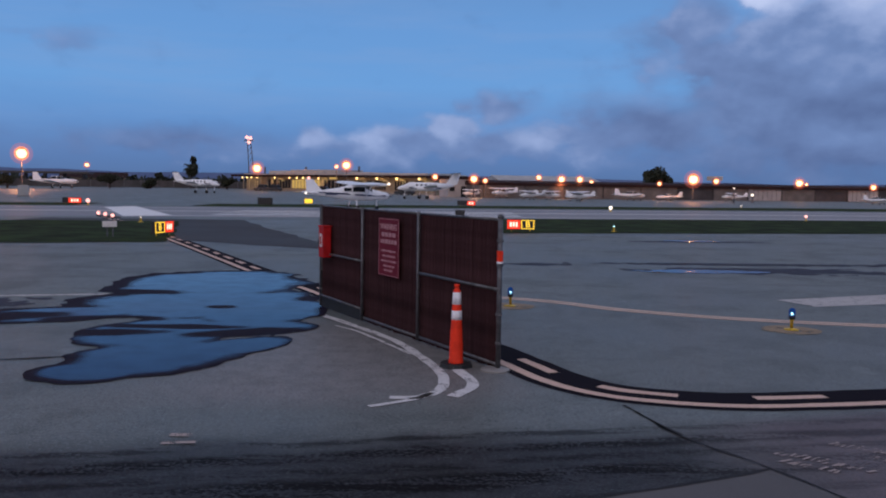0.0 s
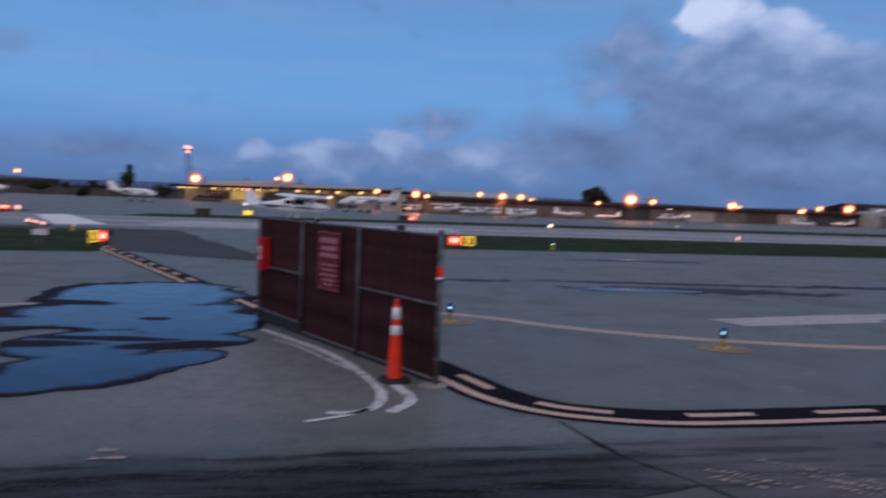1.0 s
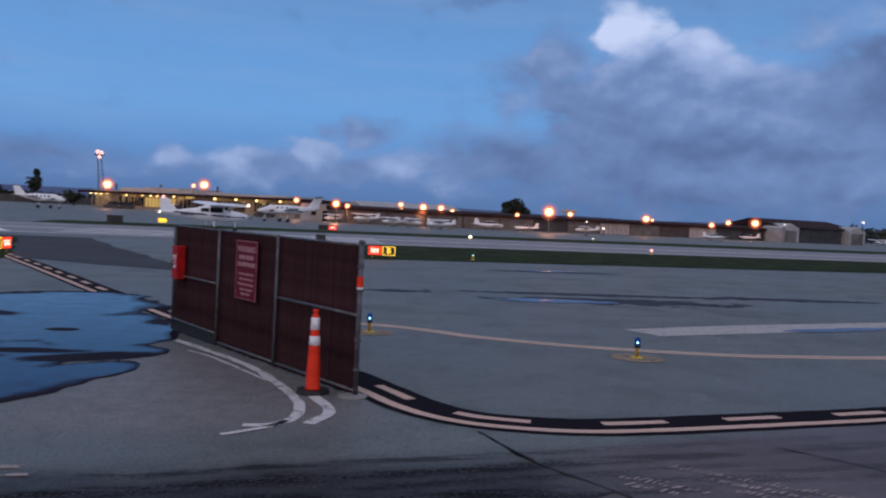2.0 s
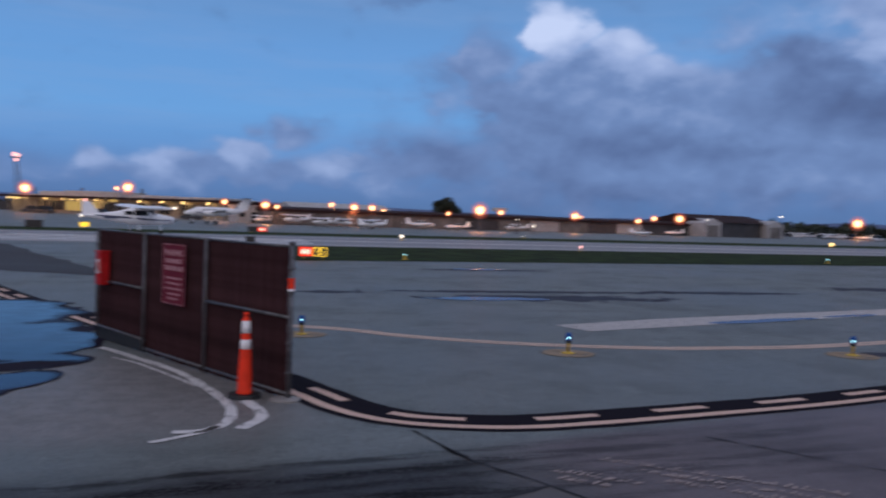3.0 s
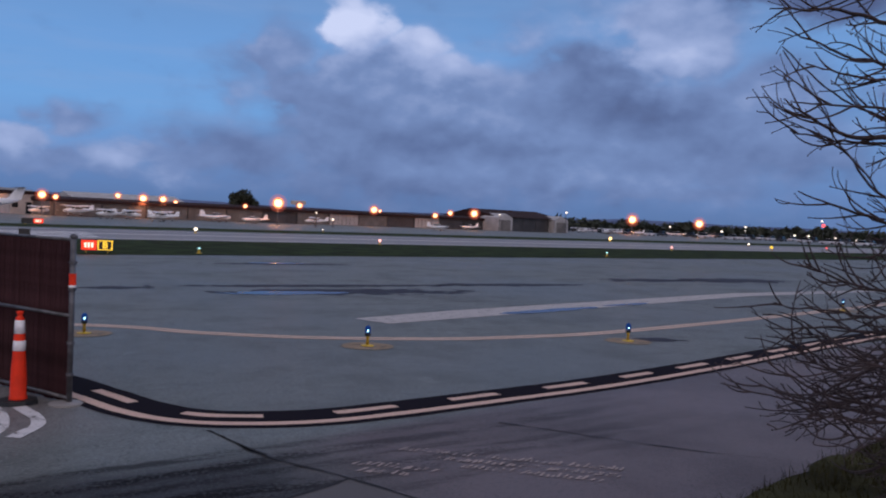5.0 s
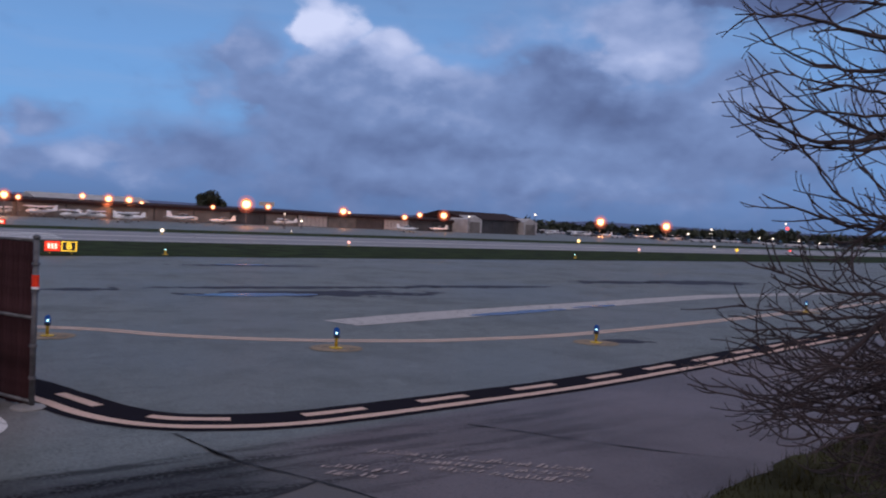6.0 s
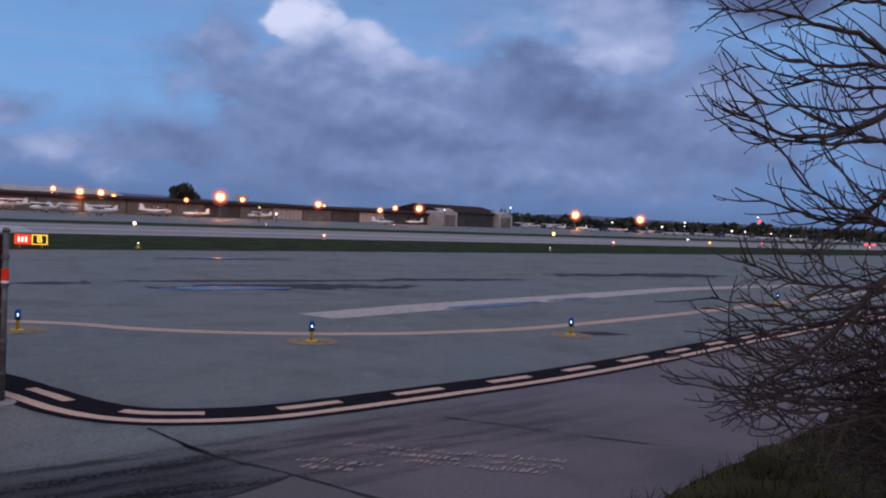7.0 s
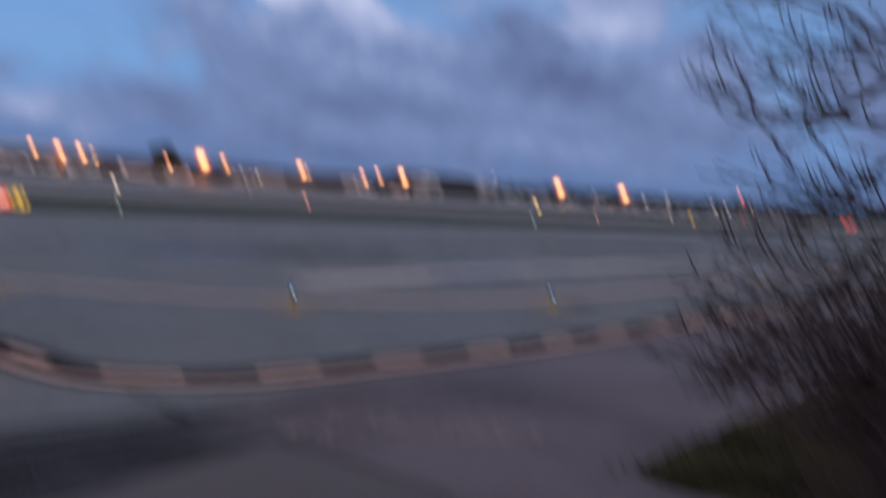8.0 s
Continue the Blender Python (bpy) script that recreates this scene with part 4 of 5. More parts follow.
part("body", box(B(), -0.65, 0.65, 0, 0.7, 0.1, 1.5, 0.03), M_ROOFPALE, cb)
part("plinth", box(B(), -0.75, 0.75, -0.08, 0.78, 0, 0.1), M_SLAB, cb)
part("door", box(B(), -0.55, 0.55, -0.02, 0.0, 0.2, 1.4, 0.01), M_ROOFPALE, cb)


def edge_light(x, y, r, mat, label):
    e = thing("runway_light", pose(x, y, 0), label, "airfield light", "runway lights")
    part("base", lathe(B(), [(0.16, 0), (0.16, 0.04), (0.06, 0.06), (0.05, 0.26)], 10), M_YELLOW, e)
    part("lens", ball(B(), (0, 0, 0.26 + r * 0.8), r, 10, 6), mat, e, smooth=True)


for x, y, r, mt in ((15.9, 81.5, 0.34, G_WHITE), (27.5, 64.9, 0.24, G_PINK), (65.2, 72.0, 0.26, G_PINK), (84.0, 106.6, 0.5, G_WARM), (95.1, 85.0, 0.42, G_YSIGN), (9.0, 45.1, 0.075, G_CORE), (41.9, 53.5, 0.1, G_CORE),
                    (36.5, 105.0, 0.15, G_WHITE), (112, 105, 0.32, G_WHITE), (150, 96, 0.35, G_PINK), (-33.0, 79.4, 0.4, G_PINK), (120, 96, 0.28, G_RED), (-17.0, 48.0, 0.06, G_WHITE)):
    edge_light(x, y, r * 0.5, mt, "lit runway edge light on a short base")


# ---- aircraft ----
def ring(x, cz, hw, hh, n=14, p=2.4):
    out = []
    for i in range(n):
        a = 2 * math.pi * i / n
        c, s = math.cos(a), math.sin(a)
        out.append((x, hw * math.copysign(abs(c) ** (2 / p), c), cz + hh * math.copysign(abs(s) ** (2 / p), s)))
    return out


def foil(y, x_le, chord, z, t):
    prof = ((1, 0), (0.7, 0.45), (0.35, 0.6), (0.1, 0.42), (0, 0), (0.1, -0.3), (0.35, -0.35), (0.7, -0.2))
    return [(x_le - u * chord, y, z + v * t) for u, v in prof]


def wing(bm, span, x_le, root, tip, z, dihedral, thick, sweep=0.2):
    st = []
    for k in (-1, -0.55, 0, 0.55, 1):
        c = root if abs(k) < 0.6 else tip
        st.append(foil(k * span / 2, x_le - sweep * abs(k), c, z + abs(k) * dihedral, thick * (1 if abs(k) < 0.9 else 0.6)))
    return loft(bm, st)


def fin(bm, x0, root, tip, z0, h, sweep, y=0.0, t=0.07):
    a = [(x0, y - t, z0), (x0 - root, y - t, z0), (x0 - root, y + t, z0), (x0, y + t, z0)]
    b = [(x0 - sweep, y - t * 0.5, z0 + h), (x0 - sweep - tip, y - t * 0.5, z0 + h), (x0 - sweep - tip, y + t * 0.5, z0 + h), (x0 - sweep, y + t * 0.5, z0 + h)]
    return loft(bm, [a, b])


def propeller(parent, x, z, y=0.0, r=0.95):
    p = part("propeller", tube(B(), (x, y - r, z), (x, y + r, z), 0.05, 0.05, 6), M_DARK, parent)
    part("spinner", tube(B(), (x - 0.05, y, z), (x + 0.28, y, z), 0.16, 0.03, 10), M_PLANE, p)


def gear(parent, x, y, z_top, r=0.2):
    w = part("wheel", tube(B(), (x, y - 0.07, r), (x, y + 0.07, r), r, seg=14), M_RUBBER, parent)
    part("gear_leg", tube(B(), (x, y, r), (x, y * 0.75, z_top), 0.05, 0.06, 8), M_PLANE, w)


def high_wing(m, label, stripe=True):
    a = thing("high_wing_airplane", m, label, "airplane", "light aircraft")
    part("fuselage", loft(B(), [ring(3.0, 1.25, 0.10, 0.10), ring(2.9, 1.25, 0.34, 0.28), ring(2.2, 1.28, 0.50, 0.40), ring(1.3, 1.32, 0.56, 0.52), ring(0.7, 1.52, 0.57, 0.72), ring(-0.6, 1.52, 0.56, 0.72), ring(-1.6, 1.45, 0.44, 0.50),
                                ring(-3.2, 1.45, 0.22, 0.26), ring(-4.6, 1.50, 0.08, 0.14)]), M_PLANE, a, smooth=True)
    part("wing", wing(B(), 10.9, 1.05, 1.62, 1.15, 2.20, 0.14, 0.36), M_PLANE, a, smooth=False)
    part("tailplane", wing(B(), 3.4, -3.7, 1.0, 0.7, 1.52, 0.0, 0.12), M_PLANE, a)
    part("fin", fin(B(), -3.1, 1.5, 0.62, 1.55, 1.12, 0.95), M_PLANE, a)
    for s in (-1, 1):
        part("wing_strut", tube(B(), (0.6, s * 0.5, 0.98), (0.45, s * 2.6, 2.20), 0.045), M_PLANE, a)
        part("side_window", box(B(), -0.55, 0.55, s * 0.575 - 0.01, s * 0.575 + 0.01, 1.60, 2.02, 0.02), M_PANE, a)
        part("rear_window", box(B(), -1.35, -0.65, s * 0.53 - 0.012, s * 0.53 + 0.012, 1.64, 1.95, 0.02), M_PANE, a)
        if stripe:
            part("stripe", loft(B(), [[(2.6, s * 0.47, 1.20), (2.6, s * 0.47, 1.30), (2.6, s * 0.44, 1.30), (2.6, s * 0.44, 1.20)], [(0.6, s * 0.60, 1.22), (0.6, s * 0.60, 1.36), (0.6, s * 0.55, 1.36), (0.6, s * 0.55, 1.22)],
                                      [(-1.6, s * 0.47, 1.36), (-1.6, s * 0.47, 1.5), (-1.6, s * 0.42, 1.5), (-1.6, s * 0.42, 1.36)], [(-3.6, s * 0.215, 1.48), (-3.6, s * 0.215, 1.58), (-3.6, s * 0.16, 1.58), (-3.6, s * 0.16, 1.48)]]), M_STRIPE, a, "navy side stripe")
            part("registration_bar", box(B(), -3.0, -1.9, s * 0.43 - 0.02, s * 0.43 + 0.02, 1.30, 1.44, m=pose(0, 0, 0)), M_STRIPE, a)
        gear(a, -0.35, s * 1.2, 0.95)
    part("windshield", loft(B(), [ring(1.28, 1.62, 0.50, 0.24), ring(0.70, 1.96, 0.54, 0.28)]), M_PANE, a)
    gear(a, 1.9, 0.0, 1.0, 0.17)
    propeller(a, 3.0, 1.25)
    return a


def low_wing(m, label):
    a = thing("low_wing_airplane", m, label, "airplane", "light aircraft")
    part("fuselage", loft(B(), [ring(3.4, 1.15, 0.10, 0.10), ring(3.3, 1.15, 0.36, 0.30), ring(2.4, 1.16, 0.52, 0.42), ring(1.2, 1.2, 0.58, 0.48), ring(-0.6, 1.22, 0.56, 0.46), ring(-2.2, 1.24, 0.36, 0.32), ring(-4.0, 1.30, 0.10, 0.14)]), M_PLANE, a, smooth=True)
    part("canopy", loft(B(), [ring(1.45, 1.55, 0.40, 0.05), ring(0.85, 1.72, 0.48, 0.28), ring(-0.4, 1.74, 0.48, 0.30), ring(-1.3, 1.58, 0.36, 0.16), ring(-1.7, 1.50, 0.26, 0.06)]), M_PANE, a, "dark glazed canopy", smooth=True)
    part("canopy_frame", box(B(), 0.1, 0.22, -0.49, 0.49, 1.5, 2.06, 0.02), M_PLANE, a)
    part("canopy_roof", loft(B(), [ring(0.9, 1.99, 0.30, 0.04), ring(-0.9, 1.99, 0.28, 0.04)]), M_PLANE, a)
    part("wing", wing(B(), 10.4, 0.9, 1.55, 1.1, 0.86, 0.55, 0.24), M_PLANE, a)
    part("tailplane", wing(B(), 3.4, -3.3, 0.9, 0.6, 1.34, 0.0, 0.12), M_PLANE, a)
    part("fin", fin(B(), -2.6, 1.5, 0.75, 1.45, 1.25, 0.75), M_PLANE, a)
    for s in (-1, 1):
        gear(a, -0.1, s * 1.5, 0.85)
    gear(a, 2.5, 0.0, 0.9, 0.17)
    propeller(a, 3.4, 1.15)
    return a


def twin(m, label, long=11.0, t_tail=True):
    k = long / 11.0
    a = thing("twin_engine_airplane", m, label, "airplane", "twin-engine aircraft")
    part("fuselage", loft(B(), [ring(5.6 * k, 1.7, 0.06, 0.06), ring(5.2 * k, 1.72, 0.32, 0.28), ring(4.2 * k, 1.82, 0.58, 0.50), ring(3.2 * k, 2.0, 0.70, 0.72), ring(-1.2 * k, 2.0, 0.70, 0.72), ring(-3.2 * k, 2.12, 0.44, 0.48), ring(-5.4 * k, 2.3, 0.12, 0.18)]), M_PLANE, a, smooth=True)
    part("wing", wing(B(), 15.0 * k, 1.6, 2.1, 1.2, 1.55, 0.75, 0.32, 0.4), M_PLANE, a)
    part("fin", fin(B(), -3.6 * k, 2.0, 1.2, 2.4, 2.1 * k, 1.4), M_PLANE, a)
    part("fin_tip", fin(B(), -3.6 * k - 1.36, 1.28, 1.15, 2.4 + 2.02 * k, 0.16, 0.1, 0.0, 0.06), M_STRIPE, a, "navy fin tip")
    part("tailplane", wing(B(), 5.4 * k, -4.9 * k if t_tail else -4.2 * k, 1.1, 0.8, (2.4 + 2.1 * k) if t_tail else 2.3, 0.0, 0.14), M_STRIPE if t_tail else M_PLANE, a)
    for s in (-1, 1):
        n = part("nacelle", loft(B(), [[(x, y + s * 2.5, z) for x, y, z in ring(xx, 1.75, hw, hh)] for xx, hw, hh in ((3.0 * k, 0.2, 0.2), (2.7 * k, 0.36, 0.40), (1.0, 0.42, 0.44), (-0.8, 0.2, 0.2))]), M_PLANE, a, smooth=True)
        propeller(n, 3.0 * k, 1.75, s * 2.5, 1.1)
        gear(a, 0.6, s * 2.5, 1.5, 0.3)
        for q in range(5):
            part("cabin_window", box(B(), 1.9 * k - q * 0.75, 2.25 * k - q * 0.75, s * 0.70 - 0.015, s * 0.70 + 0.015, 2.1, 2.42, 0.06), M_PANE, a)
        part("stripe", box(B(), -2.6 * k, 3.6 * k, s * 0.70 - 0.014, s * 0.70 + 0.014, 1.70, 1.92), M_STRIPE, a)
    part("windshield", loft(B(), [ring(3.95 * k, 2.14, 0.50, 0.14), ring(3.25 * k, 2.46, 0.52, 0.20)]), M_PANE, a)
    gear(a, 4.2 * k, 0, 1.5, 0.22)
    return a


# nose points along +x before turning
taxiing = high_wing(pose(-7.75, 76.2, 0.03, 1.0, 0, 25), "white high-wing airplane with a navy stripe on the runway")
for x, y, z, r, mt, nm in ((-4.4, 0, 2.74, 0.13, G_PINK, "beacon"), (0.9, -5.5, 2.42, 0.12, G_WHITE, "wing_light"), (-4.65, 0, 1.45, 0.10, G_WHITE, "tail_light")):
    part(nm, ball(B(), (x, y, z), r, 10, 6), mt, taxiing, smooth=True)
hw = high_wing(pose(11.0, 161.0, 0, 0, 0, 215), "white high-wing airplane parked on the apron", False)
hw.scale = (0.80, 0.80, 0.80)
for x, y, rz in ((15.0, 148.5, 200), (18.6, 150.5, 330), (21.6, 138.5, 190), (5.4, 163.0, 205), (56.7, 168.5, 175), (24.5, 152.0, 335), (152.0, 207.0, 200), (166.0, 212.0, 30)):
    copy_thing(hw, pose(x, y, 0, 0, 0, rz) @ Matrix.Scale(0.8, 4))
lw = low_wing(pose(34.4, 157.5, 0, 0, 0, 15), "white low-wing airplane parked before the hangars")
lw.scale = (0.8, 0.8, 0.8)
for x, y, rz in ((41.0, 156.5, 185), (77.3, 153.0, 10), (99.5, 180.0, 190), (178, 222, 200), (190, 226, 190), (204, 228, 20), (216, 232, 200), (228, 236, 190)):
    copy_thing(lw, pose(x, y, 0, 0, 0, rz) @ Matrix.Scale(0.8, 4))
twin(pose(-2.8, 139.5, 0, 0, 0, 196), "white twin-engine airplane with a dark tail on the apron", 9.6)
twin(pose(-49.0, 171.0, 0, 0, 0, 350), "white twin-engine airplane parked near the palm", 9.0, False)
piper = copy_thing(lw, pose(-102.0, 226.0, 0, 0, 0, 0) @ Matrix.Scale(1.0, 4))
piper["label"] = "white airplane parked under a floodlight"
piper.scale = (1.55, 1.55, 1.55)

# ---- lamps ----
def lamp(az, el, dist, r, label, pole=True, warm=True, power=0.0, base=0.0):
    x, y = aim(az, dist)
    h = EYE + dist * math.tan(radians(el))
    lp = thing("flood_lamp", pose(x, y, 0, 0, 0, -az), label, "lamp", "flood lamps")
    if pole:
        part("pole", tube(B(), (0, 0, 0), (0, 0, h - r * 0.4), 0.11, 0.08, 8), M_STEEL, lp)
        part("foot", lathe(B(), [(0.3, 0), (0.3, 0.08), (0.14, 0.14)], 10), M_STEEL, lp)
    else:
        part("bracket", box(B(), -0.05, 0.05, 0.0, 1.2, h - 0.06, h + 0.06), M_STEEL, lp)
    hd = part("lamp_head", lathe(B(), [(r * 0.20, h + r * 0.36), (r * 0.38, h + r * 0.42), (r * 0.1, h + r * 0.55)], 12), M_STEEL, lp)
    part("bulb", ball(B(), (0, 0, h), r * 0.44, 14, 10), G_SODIUM if warm else G_WHITE, hd, "glowing lamp", smooth=True)
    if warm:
        # two added shells stand in for the glow; the lamp has no such glass
        for nm, k, mt, lb in (("bloom_shell", 0.66, G_BLOOM, "amber shell imitating the lamp's glow"), ("outer_bloom_shell", 1.0, G_OUTERBLOOM, "thin reddish shell imitating the outer glow")):
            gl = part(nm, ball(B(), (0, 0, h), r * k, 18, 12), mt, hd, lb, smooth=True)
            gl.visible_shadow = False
    if power:
        li = new("flood_light", bpy.data.lights.new("flood_light", "POINT"))
        li.data.energy, li.data.color, li.data.shadow_soft_size = power, (1.0, 0.34, 0.12), 0.4
        li.location = (x - 4.0 * math.sin(radians(az)), y - 4.0 * math.cos(radians(az)), h - r * 0.6 - 0.3)


LAMPS = [(-26.2, 1.5, 214, 2.4, True, 8000), (-12.3, 0.9, 232, 2.0, True, 900), (-6.5, 1.2, 200, 1.7, True, 900), (-7.15, 1.1, 200, 0.75, True, 0), (-0.6, 0.52, 186, 0.95, True, 500), (2.0, 0.42, 160, 1.15, True, 900), (2.75, 0.32, 158, 0.7, True, 0),
         (6.3, 0.58, 176, 0.85, True, 300), (7.8, 0.48, 172, 1.15, False, 350), (9.0, 0.48, 174, 1.05, False, 250), (9.75, 0.30, 175, 0.7, False, 0), (14.1, 0.28, 170, 0.65, False, 200), (16.2, 0.58, 160, 1.65, True, 1000), (17.6, 0.48, 172, 0.85, False, 300),
         (22.5, 0.42, 186, 1.25, False, 450), (26.6, 0.22, 198, 0.95, False, 150), (27.6, 0.42, 202, 0.95, False, 300), (29.2, 0.46, 204, 1.45, False, 350), (39.6, 0.52, 300, 2.4, True, 3000), (43.8, 0.42, 320, 2.4, True, 3000),
         (-22.6, 0.9, 330, 1.3, True, 0), (22.9, 0.35, 186, 0.5, False, 0)]
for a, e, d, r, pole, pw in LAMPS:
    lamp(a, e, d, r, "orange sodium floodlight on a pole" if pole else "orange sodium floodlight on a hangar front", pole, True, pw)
for a, e, d, r in ((30.9, 0.46, 210, 0.4), (35.3, 0.80, 238, 0.6), (18.7, 0.05, 150, 0.3), (19.8, -0.35, 160, 0.5), (46.6, 0.35, 420, 0.9), (46.6, 0.1, 420, 0.6), (49.5, -0.05, 380, 0.9), (50.3, -0.05, 380, 0.8), (51.8, -0.1, 390, 1.1),
                   (53.0, -0.2, 400, 1.0), (53.4, -0.2, 400, 0.9), (42.0, 0.15, 380, 0.8), (45.2, 0.0, 360, 0.9), (54.5, -0.3, 420, 0.8), (51.0, 0.9, 420, 0.9)):
    lamp(a, e, d, r, "small white lamp on a thin pole", True, False)
for a, e, d in ((51.1, 0.62, 390), (48.8, -0.25, 300), (57.2, -0.55, 260), (57.6, -0.55, 260)):
    x, y = aim(a, d)
    rl = thing("red_marker_light", pose(x, y, 0), "small red marker light on a thin post", "lamp")
    h = EYE + d * math.tan(radians(e))
    part("post", tube(B(), (0, 0, 0), (0, 0, h), 0.06), M_STEEL, rl)
    part("lens", ball(B(), (0, 0, h), 0.7, 10, 6), G_RED, rl)

# lattice tower with red beacons
tx, ty = aim(-12.55, 262)
tw = thing("beacon_tower", pose(tx, ty, 0, 0, 0, 12), "lattice steel tower with red beacons on top", "tower")
for x in (-0.9, 0.9):
    part("leg", tube(B(), (x, 0, 0), (x * 0.5 - 1.2, 0, 14.6), 0.16, 0.12, 6), M_STEEL, tw)
for k in range(9):
    z0, z1 = 1.6 * k, 1.6 * (k + 1)
    sh0, sh1 = -1.2 * z0 / 14.6, -1.2 * z1 / 14.6
    part("brace", tube(B(), (sh0 - 0.8 * (1 - z0 / 30), 0, z0), (sh1 + 0.8 * (1 - z1 / 30), 0, z1), 0.07, seg=5), M_STEEL, tw)
part("platform", box(B(), -2.5, 0.1, -0.8, 0.8, 14.5, 14.8), M_STEEL, tw)
for x, z in ((-1.7, 15.5), (-0.7, 15.3), (-1.2, 14.1)):
    part("beacon", ball(B(), (x, -0.5, z), 0.55, 10, 8), G_PINK, tw, "glowing pinkish beacon")

# ---- terminal ----
TA, TB = (-56.5, 245.5), (-2.0, 199.0)
T_ANG = math.degrees(math.atan2(TB[1] - TA[1], TB[0] - TA[0]))
T_LEN = math.hypot(TB[0] - TA[0], TB[1] - TA[1])


def along(az):
    """How far along the terminal's front a direction from the standpoint meets it."""
    dx, dy = math.sin(radians(az)), math.cos(radians(az))
    ux, uy = (TB[0] - TA[0]) / T_LEN, (TB[1] - TA[1]) / T_LEN
    return (TA[1] * dx - TA[0] * dy) / (ux * dy - uy * dx)


def px_az(x):
    return math.degrees(math.atan((x - 784) / 1513.0))


term = thing("terminal_building", pose(TA[0], TA[1], 0, 0, 0, T_ANG), "long low cream terminal with dark eaves and lit windows", "building")
part("wall", box(B(), 0, T_LEN, 0, 14, 0, 3.9), M_WALL, term)
part("plinth", box(B(), -0.1, T_LEN + 0.1, -0.08, 0, 0, 0.5), M_SLAB, term)
part("eave", box(B(), -4.5, T_LEN + 1.0, -2.2, 15, 3.9, 4.45, 0.05), M_ROOF, term, "dark brown overhanging eave")
part("roof", box(B(), -0.5, T_LEN - 2, -0.5, 14, 4.45, 4.75), M_ROOFPALE, term)
for a, b, h in ((470, 508, 5.6), (508, 592, 5.85), (612, 650, 5.2), (650, 750, 5.0)):
    part("roof_block", box(B(), along(px_az(a)), along(px_az(b)), 1.0, 10, 4.75, h, 0.05), M_ROOFPALE, term, "pale raised roof block")
for s in (2.0, 20.0, 41.0):
    part("roof_vent", lathe(B(), [(0.25, 4.7), (0.25, 6.4), (0.4, 6.5), (0.1, 6.8)], 8, s, 5.0), M_STEEL, term)
for k in range(7):
    s = along(px_az(440 + k * 10))
    part("column", box(B(), s - 0.12, s + 0.12, -2.0, -1.76, 0, 3.9), M_WALL, term)


def slit_group(x0, x1, n, lit):
    s0, s1 = along(px_az(x0)), along(px_az(x1))
    w = (s1 - s0) / n
    for k in range(n):
        a, b = s0 + w * (k + 0.12), s0 + w * (k + 0.88)
        f = part("window", box(B(), a - 0.05, b + 0.05, -0.06, 0.0, 0.75, 3.25), M_WALL, term)
        part("pane", box(B(), a, b, -0.075, -0.062, 0.85, 3.15), G_LITWIN if lit else M_PANE, f, "lit yellow pane" if lit else "dark pane")


slit_group(627, 645, 5, False)
slit_group(648, 658, 2, False)
slit_group(662, 682, 5, False)
slit_group(697, 721, 5, False)
slit_group(731, 750, 5, False)
slit_group(474, 514, 8, False)
slit_group(516, 566, 9, True)
slit_group(572, 612, 6, False)
part("lit_sign", box(B(), along(px_az(594)), along(px_az(607)), -2.3, -2.22, 3.35, 3.85), G_LITWIN, term, "yellow lit sign board under the eave")
for k, x in enumerate((436, 444, 452, 462, 493, 519, 532, 543, 570, 638, 673, 708, 748)):
    s = along(px_az(x))
    part("eave_lamp", ball(B(), (s, -1.5, 3.62), 0.24 if x < 600 else 0.30, 10, 6), G_WARM, term, "warm round lamp under the eave")
    if k % 2 == 0 or x > 600:
        li = new("eave_light", bpy.data.lights.new("eave_light", "POINT"))
        li.data.energy, li.data.color, li.data.shadow_soft_size = 75, (1.0, 0.66, 0.26), 0.3
        li.matrix_world = term.matrix_world @ pose(s, -1.3, 2.95)

# small office and far roof behind the parked row
of = thing("apron_office", pose(3.2, 171.5, 0, 0, 0, 12), "small pale office block beside the hangars", "building")
part("wall", box(B(), -2.5, 5.2, 0, 8, 0, 3.5), M_DOORPALE, of)
part("roof", box(B(), -2.8, 5.5, -0.3, 8.3, 3.5, 3.75, 0.04), M_ROOF, of)
part("door", box(B(), 0.2, 1.2, -0.05, 0.0, 0, 2.1), M_PANE, of)
for x in (-1.6, 2.6, 3.9):
    part("window", box(B(), x - 0.5, x + 0.5, -0.05, 0.0, 1.1, 2.2), M_PANE, of)
fr = thing("far_hangar", pose(14.5, 205, 0, 0, 0, 14), "long pale-roofed hangar behind the parked airplanes", "building")
part("wall", box(B(), -1, 24, 0, 12, 0, 3.6), M_HANGAR, fr)
part("roof", loft(B(), [[(-1.5, -0.5, 3.6), (-1.5, 12.5, 3.6), (-1.5, 6, 4.9)], [(24.5, -0.5, 3.6), (24.5, 12.5, 3.6), (24.5, 6, 4.9)]]), M_ROOFPALE, fr)

# ---- hangar row ----
HA, HB = (7.0, 163.0), (112.0, 193.0)
H_LEN = math.hypot(HB[0] - HA[0], HB[1] - HA[1])
row = thing("hangar_row", pose(HA[0], HA[1], 0, 0, 0, math.degrees(math.atan2(HB[1] - HA[1], HB[0] - HA[0]))), "long row of low grey metal hangars with dark roofs", "hangar")
part("wall", box(B(), 0, H_LEN, 0, 12, 0, 2.5), M_HANGAR, row)
